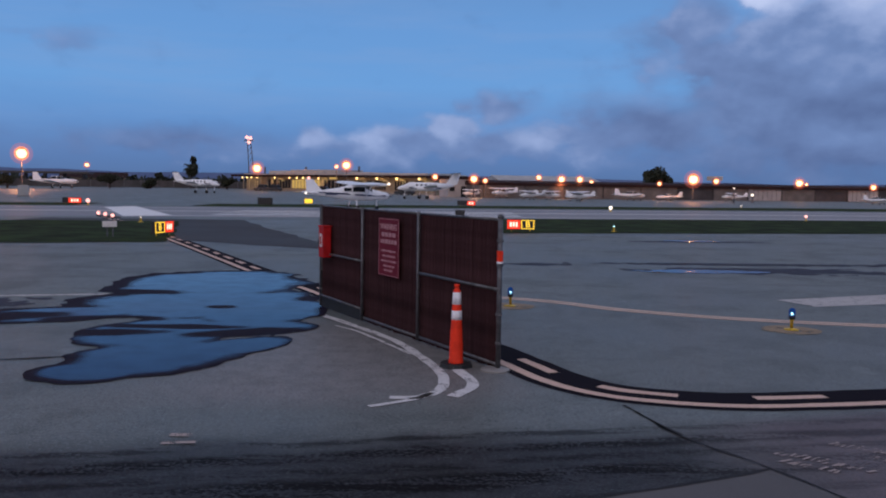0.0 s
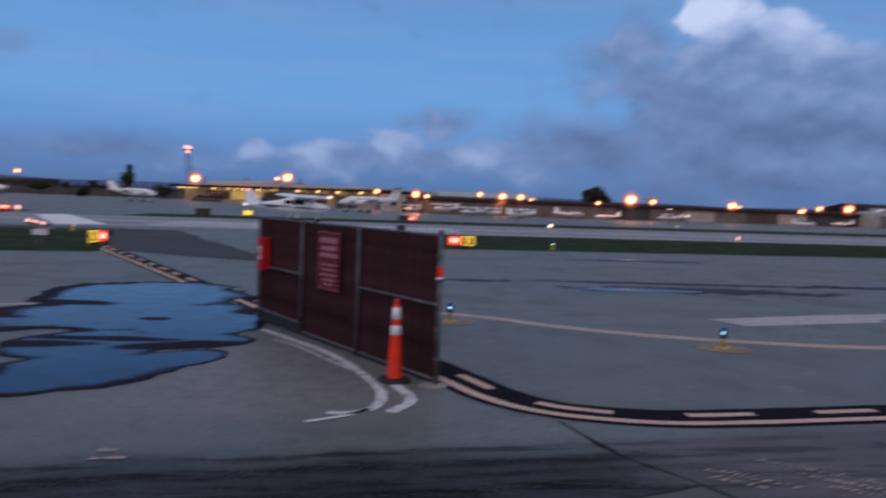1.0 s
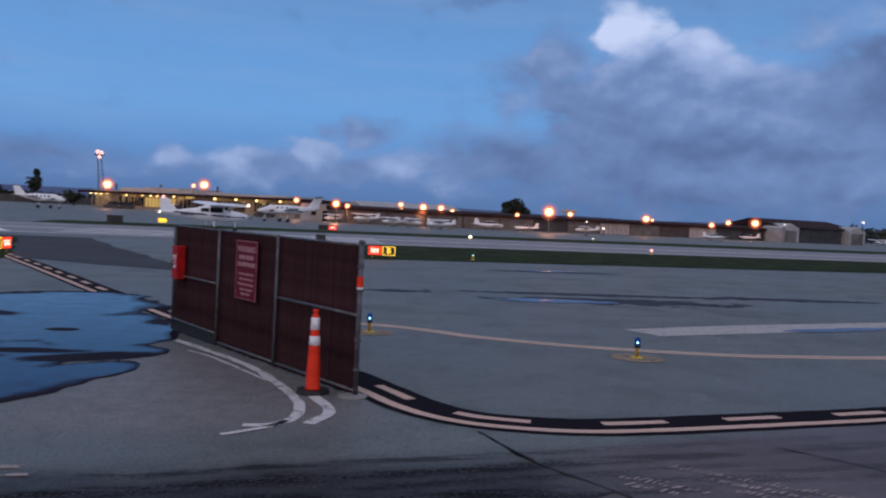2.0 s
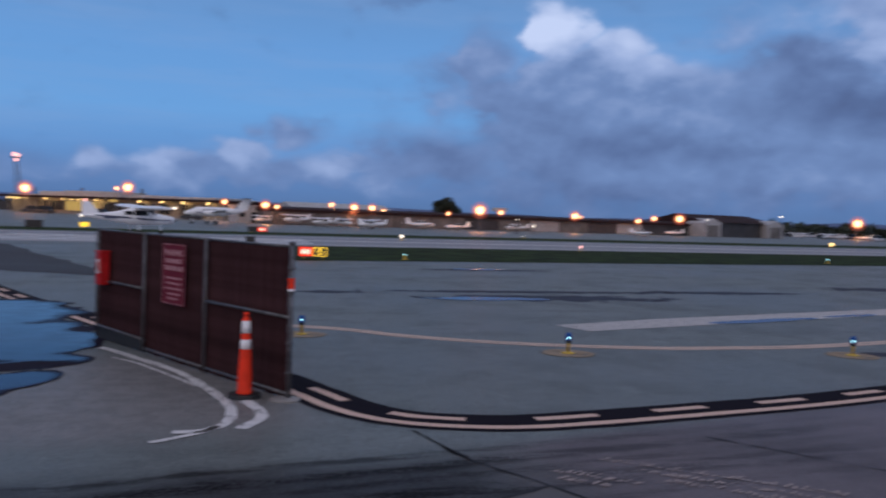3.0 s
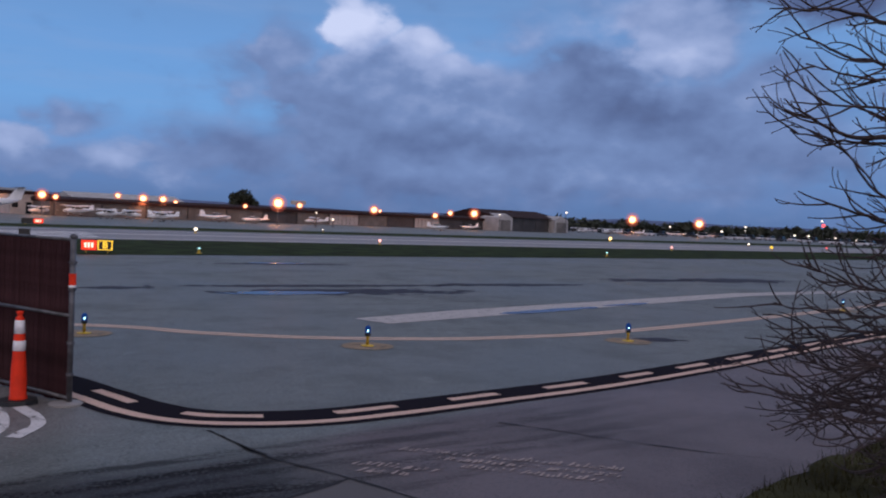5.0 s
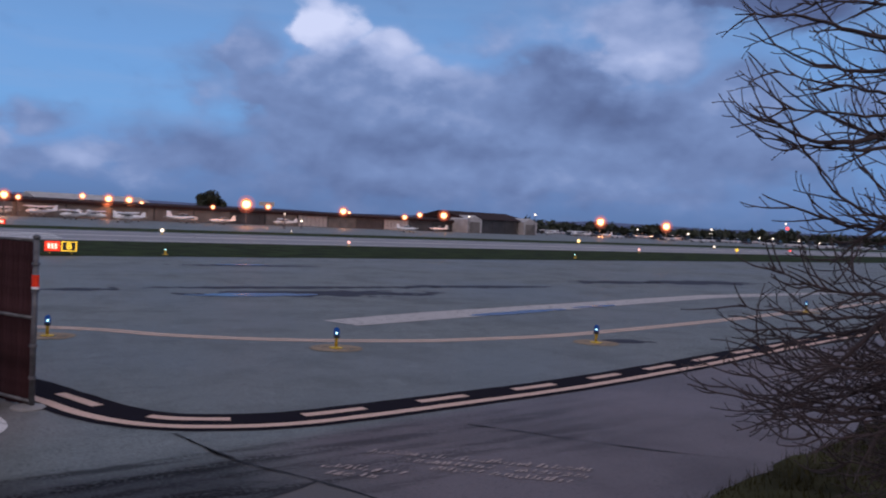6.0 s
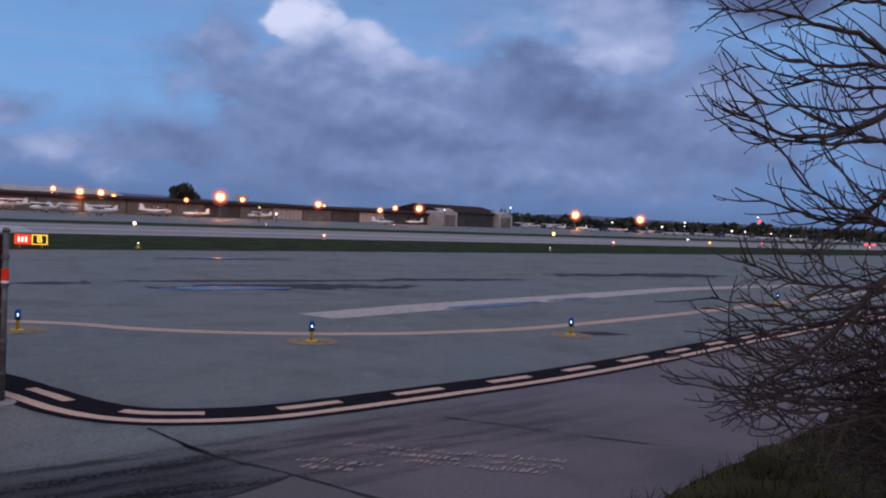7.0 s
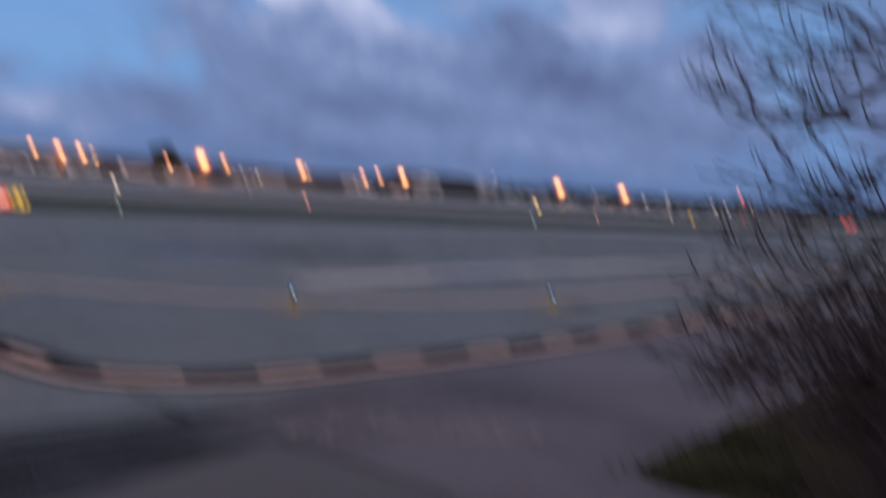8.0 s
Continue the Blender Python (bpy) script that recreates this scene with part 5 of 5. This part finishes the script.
part("roof", loft(B(), [[(-0.3, -0.7, 2.42), (-0.3, 12.6, 2.42), (-0.3, 12.6, 2.95), (-0.3, 6, 3.45), (-0.3, -0.7, 2.98)], [(H_LEN + 0.3, -0.7, 2.42), (H_LEN + 0.3, 12.6, 2.42), (H_LEN + 0.3, 12.6, 2.95), (H_LEN + 0.3, 6, 3.45), (H_LEN + 0.3, -0.7, 2.98)]]), M_ROOF, row, "dark brown sheet roof")
random.seed(3)
n_doors = 13
for k in range(n_doors):
    a = 0.6 + k * (H_LEN - 1.2) / n_doors
    w = (H_LEN - 1.2) / n_doors
    pale, dark = k in (7, 10), k in (5, 9, 11, 12)
    d = part("hangar_door", box(B(), a + 0.12, a + w - 0.12, -0.10, 0.0, 0.05, 2.38), M_DOORPALE if pale else M_HANGDARK if dark else M_HANGAR, row, "pale hangar door" if pale else "dark open hangar door" if dark else "grey hangar door")
    for q in range(8):
        x = a + 0.2 + q * (w - 0.5) / 7
        part("rib", box(B(), x, x + 0.07, -0.15, -0.10, 0.1, 2.35), M_HANGDARK if dark else M_HANGAR, d)
    part("door_post", box(B(), a - 0.1, a + 0.1, -0.2, -0.02, 0, 2.4), M_HANGDARK, row)

# gabled hangar at the end of the row
gh = thing("gabled_hangar", pose(113.0, 190.0, 0, 0, 0, 18), "large dark hangar with a pitched roof and pale end bays", "hangar")
part("wall", box(B(), 0, 26, 0, 18, 0, 3.6), M_HANGDARK, gh)
part("roof", loft(B(), [[(-1, -1, 3.6), (-1, 19, 3.6), (-1, 9, 5.6)], [(27, -1, 3.6), (27, 19, 3.6), (27, 9, 5.6)]]), M_ROOF, gh)
for x0, x1 in ((-2.0, 3.6), (21.5, 27.5)):
    bay = part("end_bay", loft(B(), [[(x0, -2.2, 0), (x0, 4, 0), (x0, 4, 3.4), (x0, -2.2, 3.4)], [((x0 + x1) / 2, -2.2, 0), ((x0 + x1) / 2, 4, 0), ((x0 + x1) / 2, 4, 4.5), ((x0 + x1) / 2, -2.2, 4.5)], [(x1, -2.2, 0), (x1, 4, 0), (x1, 4, 3.4), (x1, -2.2, 3.4)]]), M_DOORPALE, gh, "pale gabled end bay")
    part("bay_door", box(B(), x0 + 0.8, x1 - 0.8, -2.28, -2.2, 0, 2.8), M_HANGAR, bay)
for x in (5.0, 10.4, 15.8):
    part("hangar_door", box(B(), x, x + 5.0, -0.1, 0, 0.05, 3.3), M_HANGDARK, gh)
bt = thing("roof_tower", pose(*aim(17.5, 200), 0, 0, 0, -17), "pale rooftop plant box above the hangars", "building")
part("post", box(B(), -0.5, 0.5, 0, 1, 0, 4.2), M_STEEL, bt)
part("box", box(B(), -1.7, 1.7, -0.8, 1.8, 4.2, 5.1, 0.05), M_ROOFPALE, bt)

# ---- vehicles ----
def car(m, mat, label, tall=1.45):
    c = thing("parked_car", m, label, "car", "parked cars")
    h = tall
    part("body", loft(B(), [[(x, -0.85, z0), (x, 0.85, z0), (x, 0.85, z1 - 0.1), (x, 0.7, z1), (x, -0.7, z1), (x, -0.85, z1 - 0.1)] for x, z0, z1 in ((-2.2, 0.4, 0.75), (-2.0, 0.28, 0.92), (2.0, 0.28, 0.86), (2.25, 0.4, 0.7))]), mat, c, smooth=False)
    part("cabin", loft(B(), [[(-1.6, -0.75, 0.88), (1.1, -0.75, 0.88), (1.1, 0.75, 0.88), (-1.6, 0.75, 0.88)], [(-1.2, -0.6, h), (0.5, -0.6, h), (0.5, 0.6, h), (-1.2, 0.6, h)]]), M_PANE, c, "dark glazed cabin")
    part("roof", box(B(), -1.2, 0.5, -0.6, 0.6, h, h + 0.04), mat, c)
    for x in (-1.4, 1.4):
        for y in (-0.78, 0.78):
            w = part("wheel", tube(B(), (x, y - 0.1, 0.32), (x, y + 0.1, 0.32), 0.32, seg=14), M_RUBBER, c)
            part("rim", tube(B(), (x, y - 0.11, 0.32), (x, y + 0.11, 0.32), 0.19, seg=10), M_STEEL, w)
    return c


red_car = car(pose(-27.0, 189.0, 0, 0, 0, 170), M_CARRED, "dark red car parked before the terminal", 1.6)
copy_thing(red_car, pose(-22.6, 186.5, 0, 0, 0, 165))
dark_car = car(pose(-44.0, 222.0, 0, 0, 0, 150), M_CARDARK, "dark car parked before the terminal", 1.75)
copy_thing(dark_car, pose(-47.5, 224.0, 0, 0, 0, 150))
copy_thing(dark_car, pose(-8.5, 186.0, 0, 0, 0, 150))
white_car = car(pose(150, 214, 0, 0, 0, 20), M_CARWHITE, "white car in the distant parking area", 1.6)
random.seed(12)
for k in range(34):
    a, d = 35.8 + k * 0.62 + random.uniform(-0.2, 0.2), random.choice((268, 285, 305, 330))
    copy_thing(white_car if k % 3 else dark_car, pose(*aim(a, d), 0, 0, 0, random.choice((20, 200, 110))))
for k in range(16):
    a = -26 + k * 0.95 + random.uniform(-0.3, 0.3)
    copy_thing(white_car if k % 2 else dark_car, pose(*aim(a, random.choice((300, 320, 335))), 0, 0, 0, random.choice((20, 200, 100))))

# ---- elevated road on columns, far left ----
br = thing("elevated_roadway", pose(*aim(-28.5, 330), 0, 0, 0, 6), "dark elevated roadway on slender columns", "bridge")
part("deck", box(B(), -20, 36, 0, 6, 4.25, 4.75), M_HANGDARK, br)
part("parapet", box(B(), -20, 36, -0.1, 0.1, 4.75, 5.05), M_STEEL, br)
for k in range(9):
    part("column", box(B(), -18 + k * 6.4, -17.4 + k * 6.4, 2, 4, 0, 4.25), M_HANGDARK, br)
sh = thing("lit_shed", pose(*aim(-22.2, 345), 0, 0, 0, 20), "low ochre shed lit by a lamp", "building")
part("wall", box(B(), -11, 11, 0, 8, 0, 3.2), M_WALL, sh)
part("roof", loft(B(), [[(-12, -0.6, 3.2), (-12, 8.6, 3.2), (-12, 4, 5.2)], [(12, -0.6, 3.2), (12, 8.6, 3.2), (12, 4, 5.2)]]), M_ROOF, sh)
fence = thing("perimeter_fence", pose(*aim(-29, 300), 0, 0, 0, 12), "dark perimeter fence beyond the apron", "fence")
part("panel", box(B(), -40, 110, 0, 0.1, 0.1, 2.4), M_HANGDARK, fence)
for k in range(31):
    part("post", box(B(), -40 + k * 5, -39.8 + k * 5, -0.08, 0.02, 0, 2.6), M_STEEL, fence)

# ---- trees and hedges ----
def leaves(bm, c, r, n, size, seed, squash=(1, 1, 1)):
    rnd = random.Random(seed)
    lumps = [(Vector((rnd.gauss(0, 0.32), rnd.gauss(0, 0.32), rnd.gauss(0, 0.28))), rnd.uniform(0.35, 0.6)) for _ in range(9)]
    for _ in range(n):
        o, rr = rnd.choice(lumps)
        d = Vector((rnd.gauss(0, 1), rnd.gauss(0, 1), rnd.gauss(0, 1))).normalized() * rr * rnd.random() ** 0.35
        p = Vector(c) + Vector(((o + d).x * r * squash[0], (o + d).y * r * squash[1], (o + d).z * r * squash[2]))
        a, b = Vector((rnd.gauss(0, 1), rnd.gauss(0, 1), rnd.gauss(0, 1))) * size, Vector((rnd.gauss(0, 1), rnd.gauss(0, 1), rnd.gauss(0, 1))) * size
        bm.faces.new([bm.verts.new(p + a), bm.verts.new(p + b), bm.verts.new(p - a * 0.7), bm.verts.new(p - b * 0.7)])
    return bm


def tree(az, d, top, r, label, seed, squash=(1, 1, 0.8)):
    t = thing("tree", pose(*aim(az, d), 0), label, "tree")
    tr = B()
    tube(tr, (0, 0, 0), (0.1, 0, top - r), 0.32, 0.2, 8)
    for k in range(6):
        tube(tr, (0.1, 0, top - r * 1.3), (math.cos(k) * r * 0.6, math.sin(k) * r * 0.6, top - r * 0.6), 0.14, 0.05, 6)
    part("trunk", tr, M_BARK, t)
    part("crown", leaves(B(), (0, 0, top - r * 0.72), r * 1.15, 6000, 0.17, seed, squash), M_LEAF, t)
    return t


tree(13.75, 196, 6.5, 2.9, "dark round tree behind the hangar roofs", 4, (1.05, 1, 0.85))
tree(14.35, 197, 4.8, 1.5, "small dark tree behind the hangar roofs", 9)
for a, d, h, r, s in ((-28.2, 236, 4.6, 2.2, 1), (-21.3, 262, 3.9, 1.5, 2), (-18.9, 264, 2.9, 1.6, 3), (-14.2, 262, 3.5, 1.6, 6), (-27.0, 240, 3.2, 1.5, 7)):
    tree(a, d, h, r, "dark low bushy tree at the apron's edge", s, (1.2, 1, 0.9))
palm = thing("palm_tree", pose(*aim(-16.45, 283), 0), "dark palm tree with a shaggy crown", "tree")
part("trunk", tube(B(), (0, 0, 0), (0.1, 0, 6.2), 0.32, 0.22, 8), M_BARK, palm)
fr_bm = B()
random.seed(2)
for k in range(60):
    a, up = random.uniform(0, 6.28), random.uniform(-0.9, 1.1)
    p0 = Vector((0.1, 0, 6.3))
    for q in range(4):
        dirv = Vector((math.cos(a) * math.cos(up), math.sin(a) * math.cos(up), math.sin(up)))
        p1 = p0 + dirv * 0.72
        tube(fr_bm, p0, p1, 0.13 - q * 0.02, 0.11 - q * 0.02, 4)
        p0, up = p1, up - 0.35
part("crown", fr_bm, M_LEAF, palm)
part("dead_fronds", leaves(B(), (0.1, 0, 6.2), 2.4, 2200, 0.24, 8, (0.9, 0.9, 1.15)), M_LEAF, palm)
hedge = B()
for k in range(70):
    a = 34.5 + k * 0.45
    x, y = aim(a, 430 + 20 * math.sin(k))
    leaves(hedge, (x, y, 2.2), 4.4, 70, 1.1, 100 + k, (1.6, 1, 0.75 + 0.3 * noise.noise(Vector((k * 0.3, 0, 0)))))
tagged(part("far_woods", hedge, M_LEAF), "dark line of far trees along the horizon", "trees", "", "stuff")
hedge = B()
for k in range(60):
    a = -34 + k * 0.55
    x, y = aim(a, 350 + 15 * math.sin(k * 1.7))
    leaves(hedge, (x, y, 1.5), 3.2, 60, 0.9, 300 + k, (1.6, 1, 0.8 + 0.4 * noise.noise(Vector((k * 0.4, 3, 0)))))
tagged(part("far_hedge", hedge, M_LEAF), "dark scrub beyond the apron", "trees", "", "stuff")
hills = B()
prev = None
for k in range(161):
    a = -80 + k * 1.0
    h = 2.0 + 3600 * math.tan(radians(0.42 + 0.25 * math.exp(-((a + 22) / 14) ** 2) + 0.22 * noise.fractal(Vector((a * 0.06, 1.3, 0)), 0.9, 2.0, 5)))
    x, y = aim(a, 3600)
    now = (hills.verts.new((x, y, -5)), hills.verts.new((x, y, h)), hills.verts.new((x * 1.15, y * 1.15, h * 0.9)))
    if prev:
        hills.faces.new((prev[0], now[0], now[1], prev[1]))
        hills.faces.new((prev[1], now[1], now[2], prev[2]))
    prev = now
tagged(part("backdrop_hills", hills, M_HILL), "distant hills coloured in haze blue", "hills", "", "structure")
# ---- grassy bank and bare shrub ----
def bank_edge(x, y):
    return min((3.55 + 0.318 * x) - y + 0.22 * fbm(x, y, 0.9), x - 5.35 - 0.3 * (5.0 - y) + 0.2 * fbm(x, y, 0.8, 5))


bank = sheet(B(), bank_edge, 3.5, 24, -3, 11.5, 0.2, 0.0)
for v in bank.verts:
    f = max(0.0, bank_edge(v.co.x, v.co.y))
    v.co.z = 0.012 + min(0.35, 0.12 * f) + 0.05 * min(1, f) * noise.noise(v.co * 1.7)
tagged(part("grass_bank", bank, M_SOIL, smooth=True), "rough grassy bank under the shrub", "ground", "", "structure")
random.seed(21)
bl, cols = B(), 0
while cols < 11000:
    x, y = random.uniform(4.4, 15), random.uniform(1.5, 9)
    f = bank_edge(x, y)
    if f < -0.02:
        continue
    cols += 1
    z = 0.0 + min(0.35, 0.12 * max(0, f))
    h, a, w = random.uniform(0.05, 0.17), random.uniform(0, 6.28), 0.007
    lean = Vector((random.gauss(0, 0.05), random.gauss(0, 0.05), h))
    p, s = Vector((x, y, z)), Vector((math.cos(a) * w, math.sin(a) * w, 0))
    bl.faces.new([bl.verts.new(p - s), bl.verts.new(p + s), bl.verts.new(p + lean)])
tagged(part("grass_blades", bl, M_BLADE), "short wild grass on the bank", "grass", "", "stuff")

shrub = thing("bare_shrub", pose(*aim(61.5, 6.9), 0.0), "leafless shrub with long curved budded branches on the bank", "shrub")
SH0 = shrub.matrix_world.translation.copy()
twigs = B()


def place(az, el, d):
    x, y = aim(az, d)
    return Vector((x, y, EYE + d * math.tan(radians(el)))) - SH0


def polytube(bm, pts, r0, r1, seg=5):
    rings, n = [], len(pts)
    for i, p in enumerate(pts):
        d = (pts[min(i + 1, n - 1)] - pts[max(i - 1, 0)]).normalized()
        s = d.cross(Vector((0.3, 0.2, 1))).normalized()
        u = d.cross(s)
        r = r0 + (r1 - r0) * i / (n - 1)
        rings.append([p + (s * math.cos(6.2832 * k / seg) + u * math.sin(6.2832 * k / seg)) * r for k in range(seg)])
    loft(bm, rings)


def bud(bm, c, r):
    v = [bm.verts.new(c + Vector(o) * r) for o in ((1, 0, 0), (0, 1, 0), (-1, 0, 0), (0, -1, 0), (0.3, 0.3, 1.6), (0, 0, -1))]
    for i in range(4):
        bm.faces.new((v[i], v[(i + 1) % 4], v[4]))
        bm.faces.new((v[(i + 1) % 4], v[i], v[5]))


def shoot(bm, p, d, length, r, depth, rnd):
    """One smoothly recurving shoot with short side shoots and buds."""
    n = max(4, int(length / 0.045))
    turn = Vector((rnd.gauss(0, 0.35), rnd.gauss(0, 0.35), rnd.gauss(0.38, 0.5)))
    pts, q, dd = [p], p.copy(), d.normalized()
    for i in range(n):
        dd = (dd + turn * (1.6 / n) * (0.3 + i / n) + Vector((rnd.gauss(0, 0.05), rnd.gauss(0, 0.05), rnd.gauss(0, 0.05)))).normalized()
        q = q + dd * (length / n)
        pts.append(q.copy())
    polytube(bm, pts, r, max(0.0022, r * 0.4), 5 if r > 0.006 else 4)
    side = 1
    for i in range(2, n):
        if depth < 2 and rnd.random() < 0.27:
            t = (pts[i + 1] - pts[i - 1]).normalized()
            out = Vector((rnd.gauss(0, 0.6), rnd.gauss(0, 0.6), side))
            out = (out - t * out.dot(t)).normalized()
            side = -side
            shoot(bm, pts[i], t * 0.8 + out * 0.7, length * rnd.uniform(0.15, 0.42), max(0.003, r * 0.6), depth + 1, rnd)
        elif rnd.random() < 0.4:
            bud(bm, pts[i], 0.006)
    bud(bm, pts[-1], 0.0065)


rnd = random.Random(31)
# each limb: azimuth and elevation where it leaves the stems, then those of its tip, its sag (degrees) and its thickness (mm)
HIGH = [(57.6, 10.2, 47.3, 13.6, 0.9, 27), (57.4, 13.2, 50.9, 14.1, 0.3, 20), (57.6, 10.1, 48.2, 12.5, -1.0, 22), (57.7, 8.8, 48.5, 8.5, -2.7, 36), (57.7, 8.7, 49.5, 10.5, -0.5, 18), (56.5, 7.9, 49.1, 8.2, -0.3, 17),
        (53.0, 8.0, 48.2, 11.4, -1.4, 13), (57.9, 5.8, 48.9, 6.4, -0.5, 20), (58.1, 1.1, 50.9, 6.7, -1.7, 20), (58.0, 2.9, 54.4, 5.9, -1.8, 16), (58.0, 2.9, 53.6, -1.3, 0.2, 34), (58.2, 0.8, 49.4, 2.7, -0.6, 22), (57.5, 14.6, 53.5, 15.5, -0.5, 20)]
LOW = [(58.3, -1.6, 50.6, -10.1, -1.1, 34), (58.7, -7.0, 47.1, -9.1, -1.7, 24), (58.8, -9.2, 48.0, -8.0, -1.4, 22), (57.7, -10.0, 52.8, -11.8, -0.6, 18), (58.5, -4.7, 48.4, -5.9, -0.2, 20), (58.4, -2.9, 50.1, -1.7, -0.8, 20),
       (56.8, -9.2, 50.8, -11.1, -0.7, 16), (55.7, -6.6, 50.5, -5.9, -0.7, 15), (56.4, -4.0, 48.5, -4.3, -0.4, 18), (53.8, -9.7, 45.6, -9.6, -0.5, 15), (55.8, -7.5, 49.4, -6.3, -1.8, 17), (58.5, -6.0, 52.0, -7.4, -0.8, 20), (58.5, -11.5, 54.6, -13.0, -0.8, 16)]
for k, (a0, e0, a1, e1, bow, thick_mm) in enumerate(HIGH + LOW):
    grow = (60.8 - a0) / (a0 - a1)
    a0, e0 = 60.8, e0 + (e0 - e1) * grow * 0.6
    d0, d1 = rnd.uniform(6.6, 7.1), rnd.uniform(5.8, 6.8)
    p0, p3 = place(a0, e0, d0), place(a1, e1, d1)
    lift = radians(bow) * 6.5
    n, pts, off = 26, [], Vector((0, 0, 0))
    for i in range(n + 1):
        u = i / n
        off = off * 0.8 + Vector((rnd.gauss(0, 0.009), rnd.gauss(0, 0.009), rnd.gauss(0, 0.011)))
        pts.append(p0.lerp(p3, u) + off * min(1, 4 * u) * (1 - u * 0.5) + Vector((0, 0, lift * math.sin(math.pi * u ** 1.35))))
    lb = B()
    polytube(lb, pts, thick_mm * 0.001, 0.0045, 7)
    part("branch", lb, M_BARK, shrub, smooth=True)
    side = 1
    for i in range(3, n):
        for _ in range(2):
            if rnd.random() < (0.36 if e1 < -1 else 0.25):
                t = (pts[i + 1] - pts[i - 1]).normalized()
                out = Vector((rnd.gauss(0, 0.5), rnd.gauss(0, 0.5), side * rnd.uniform(0.5, 1.2)))
                out = (out - t * out.dot(t)).normalized()
                side = -side
                shoot(twigs, pts[i], t * 1.0 + out * 0.55, rnd.uniform(0.2, 0.72) * (1 - 0.35 * i / n), 0.0078, 1, rnd)
# the thicket near the foot
for k in range(300):
    p = place(rnd.triangular(57.6, 65.0, 62.0), rnd.triangular(-18.0, -2.0, -12.0), rnd.uniform(6.4, 7.6))
    shoot(twigs, p, Vector((rnd.gauss(-0.5, 0.6), rnd.gauss(0.2, 0.6), rnd.gauss(0.2, 0.5))), rnd.uniform(0.4, 0.95), 0.008, 1, rnd)
part("twig_growth", twigs, M_BARK, shrub, "fine budded twigs")["kind"] = "stuff"
for k in range(11):
    st = B()
    a = 60.3 + rnd.uniform(0, 2.4)
    pts = [place(61.4 + rnd.uniform(-0.3, 0.3), -18.6, 6.9)] + [place(a + rnd.gauss(0, 0.25), e, 6.9 + rnd.gauss(0, 0.12)) for e in (-14, -9.5, -5, 0, 5, 10, 14)]
    polytube(st, pts, 0.05, 0.018, 8)
    part("stem", st, M_BARK, shrub, smooth=True)
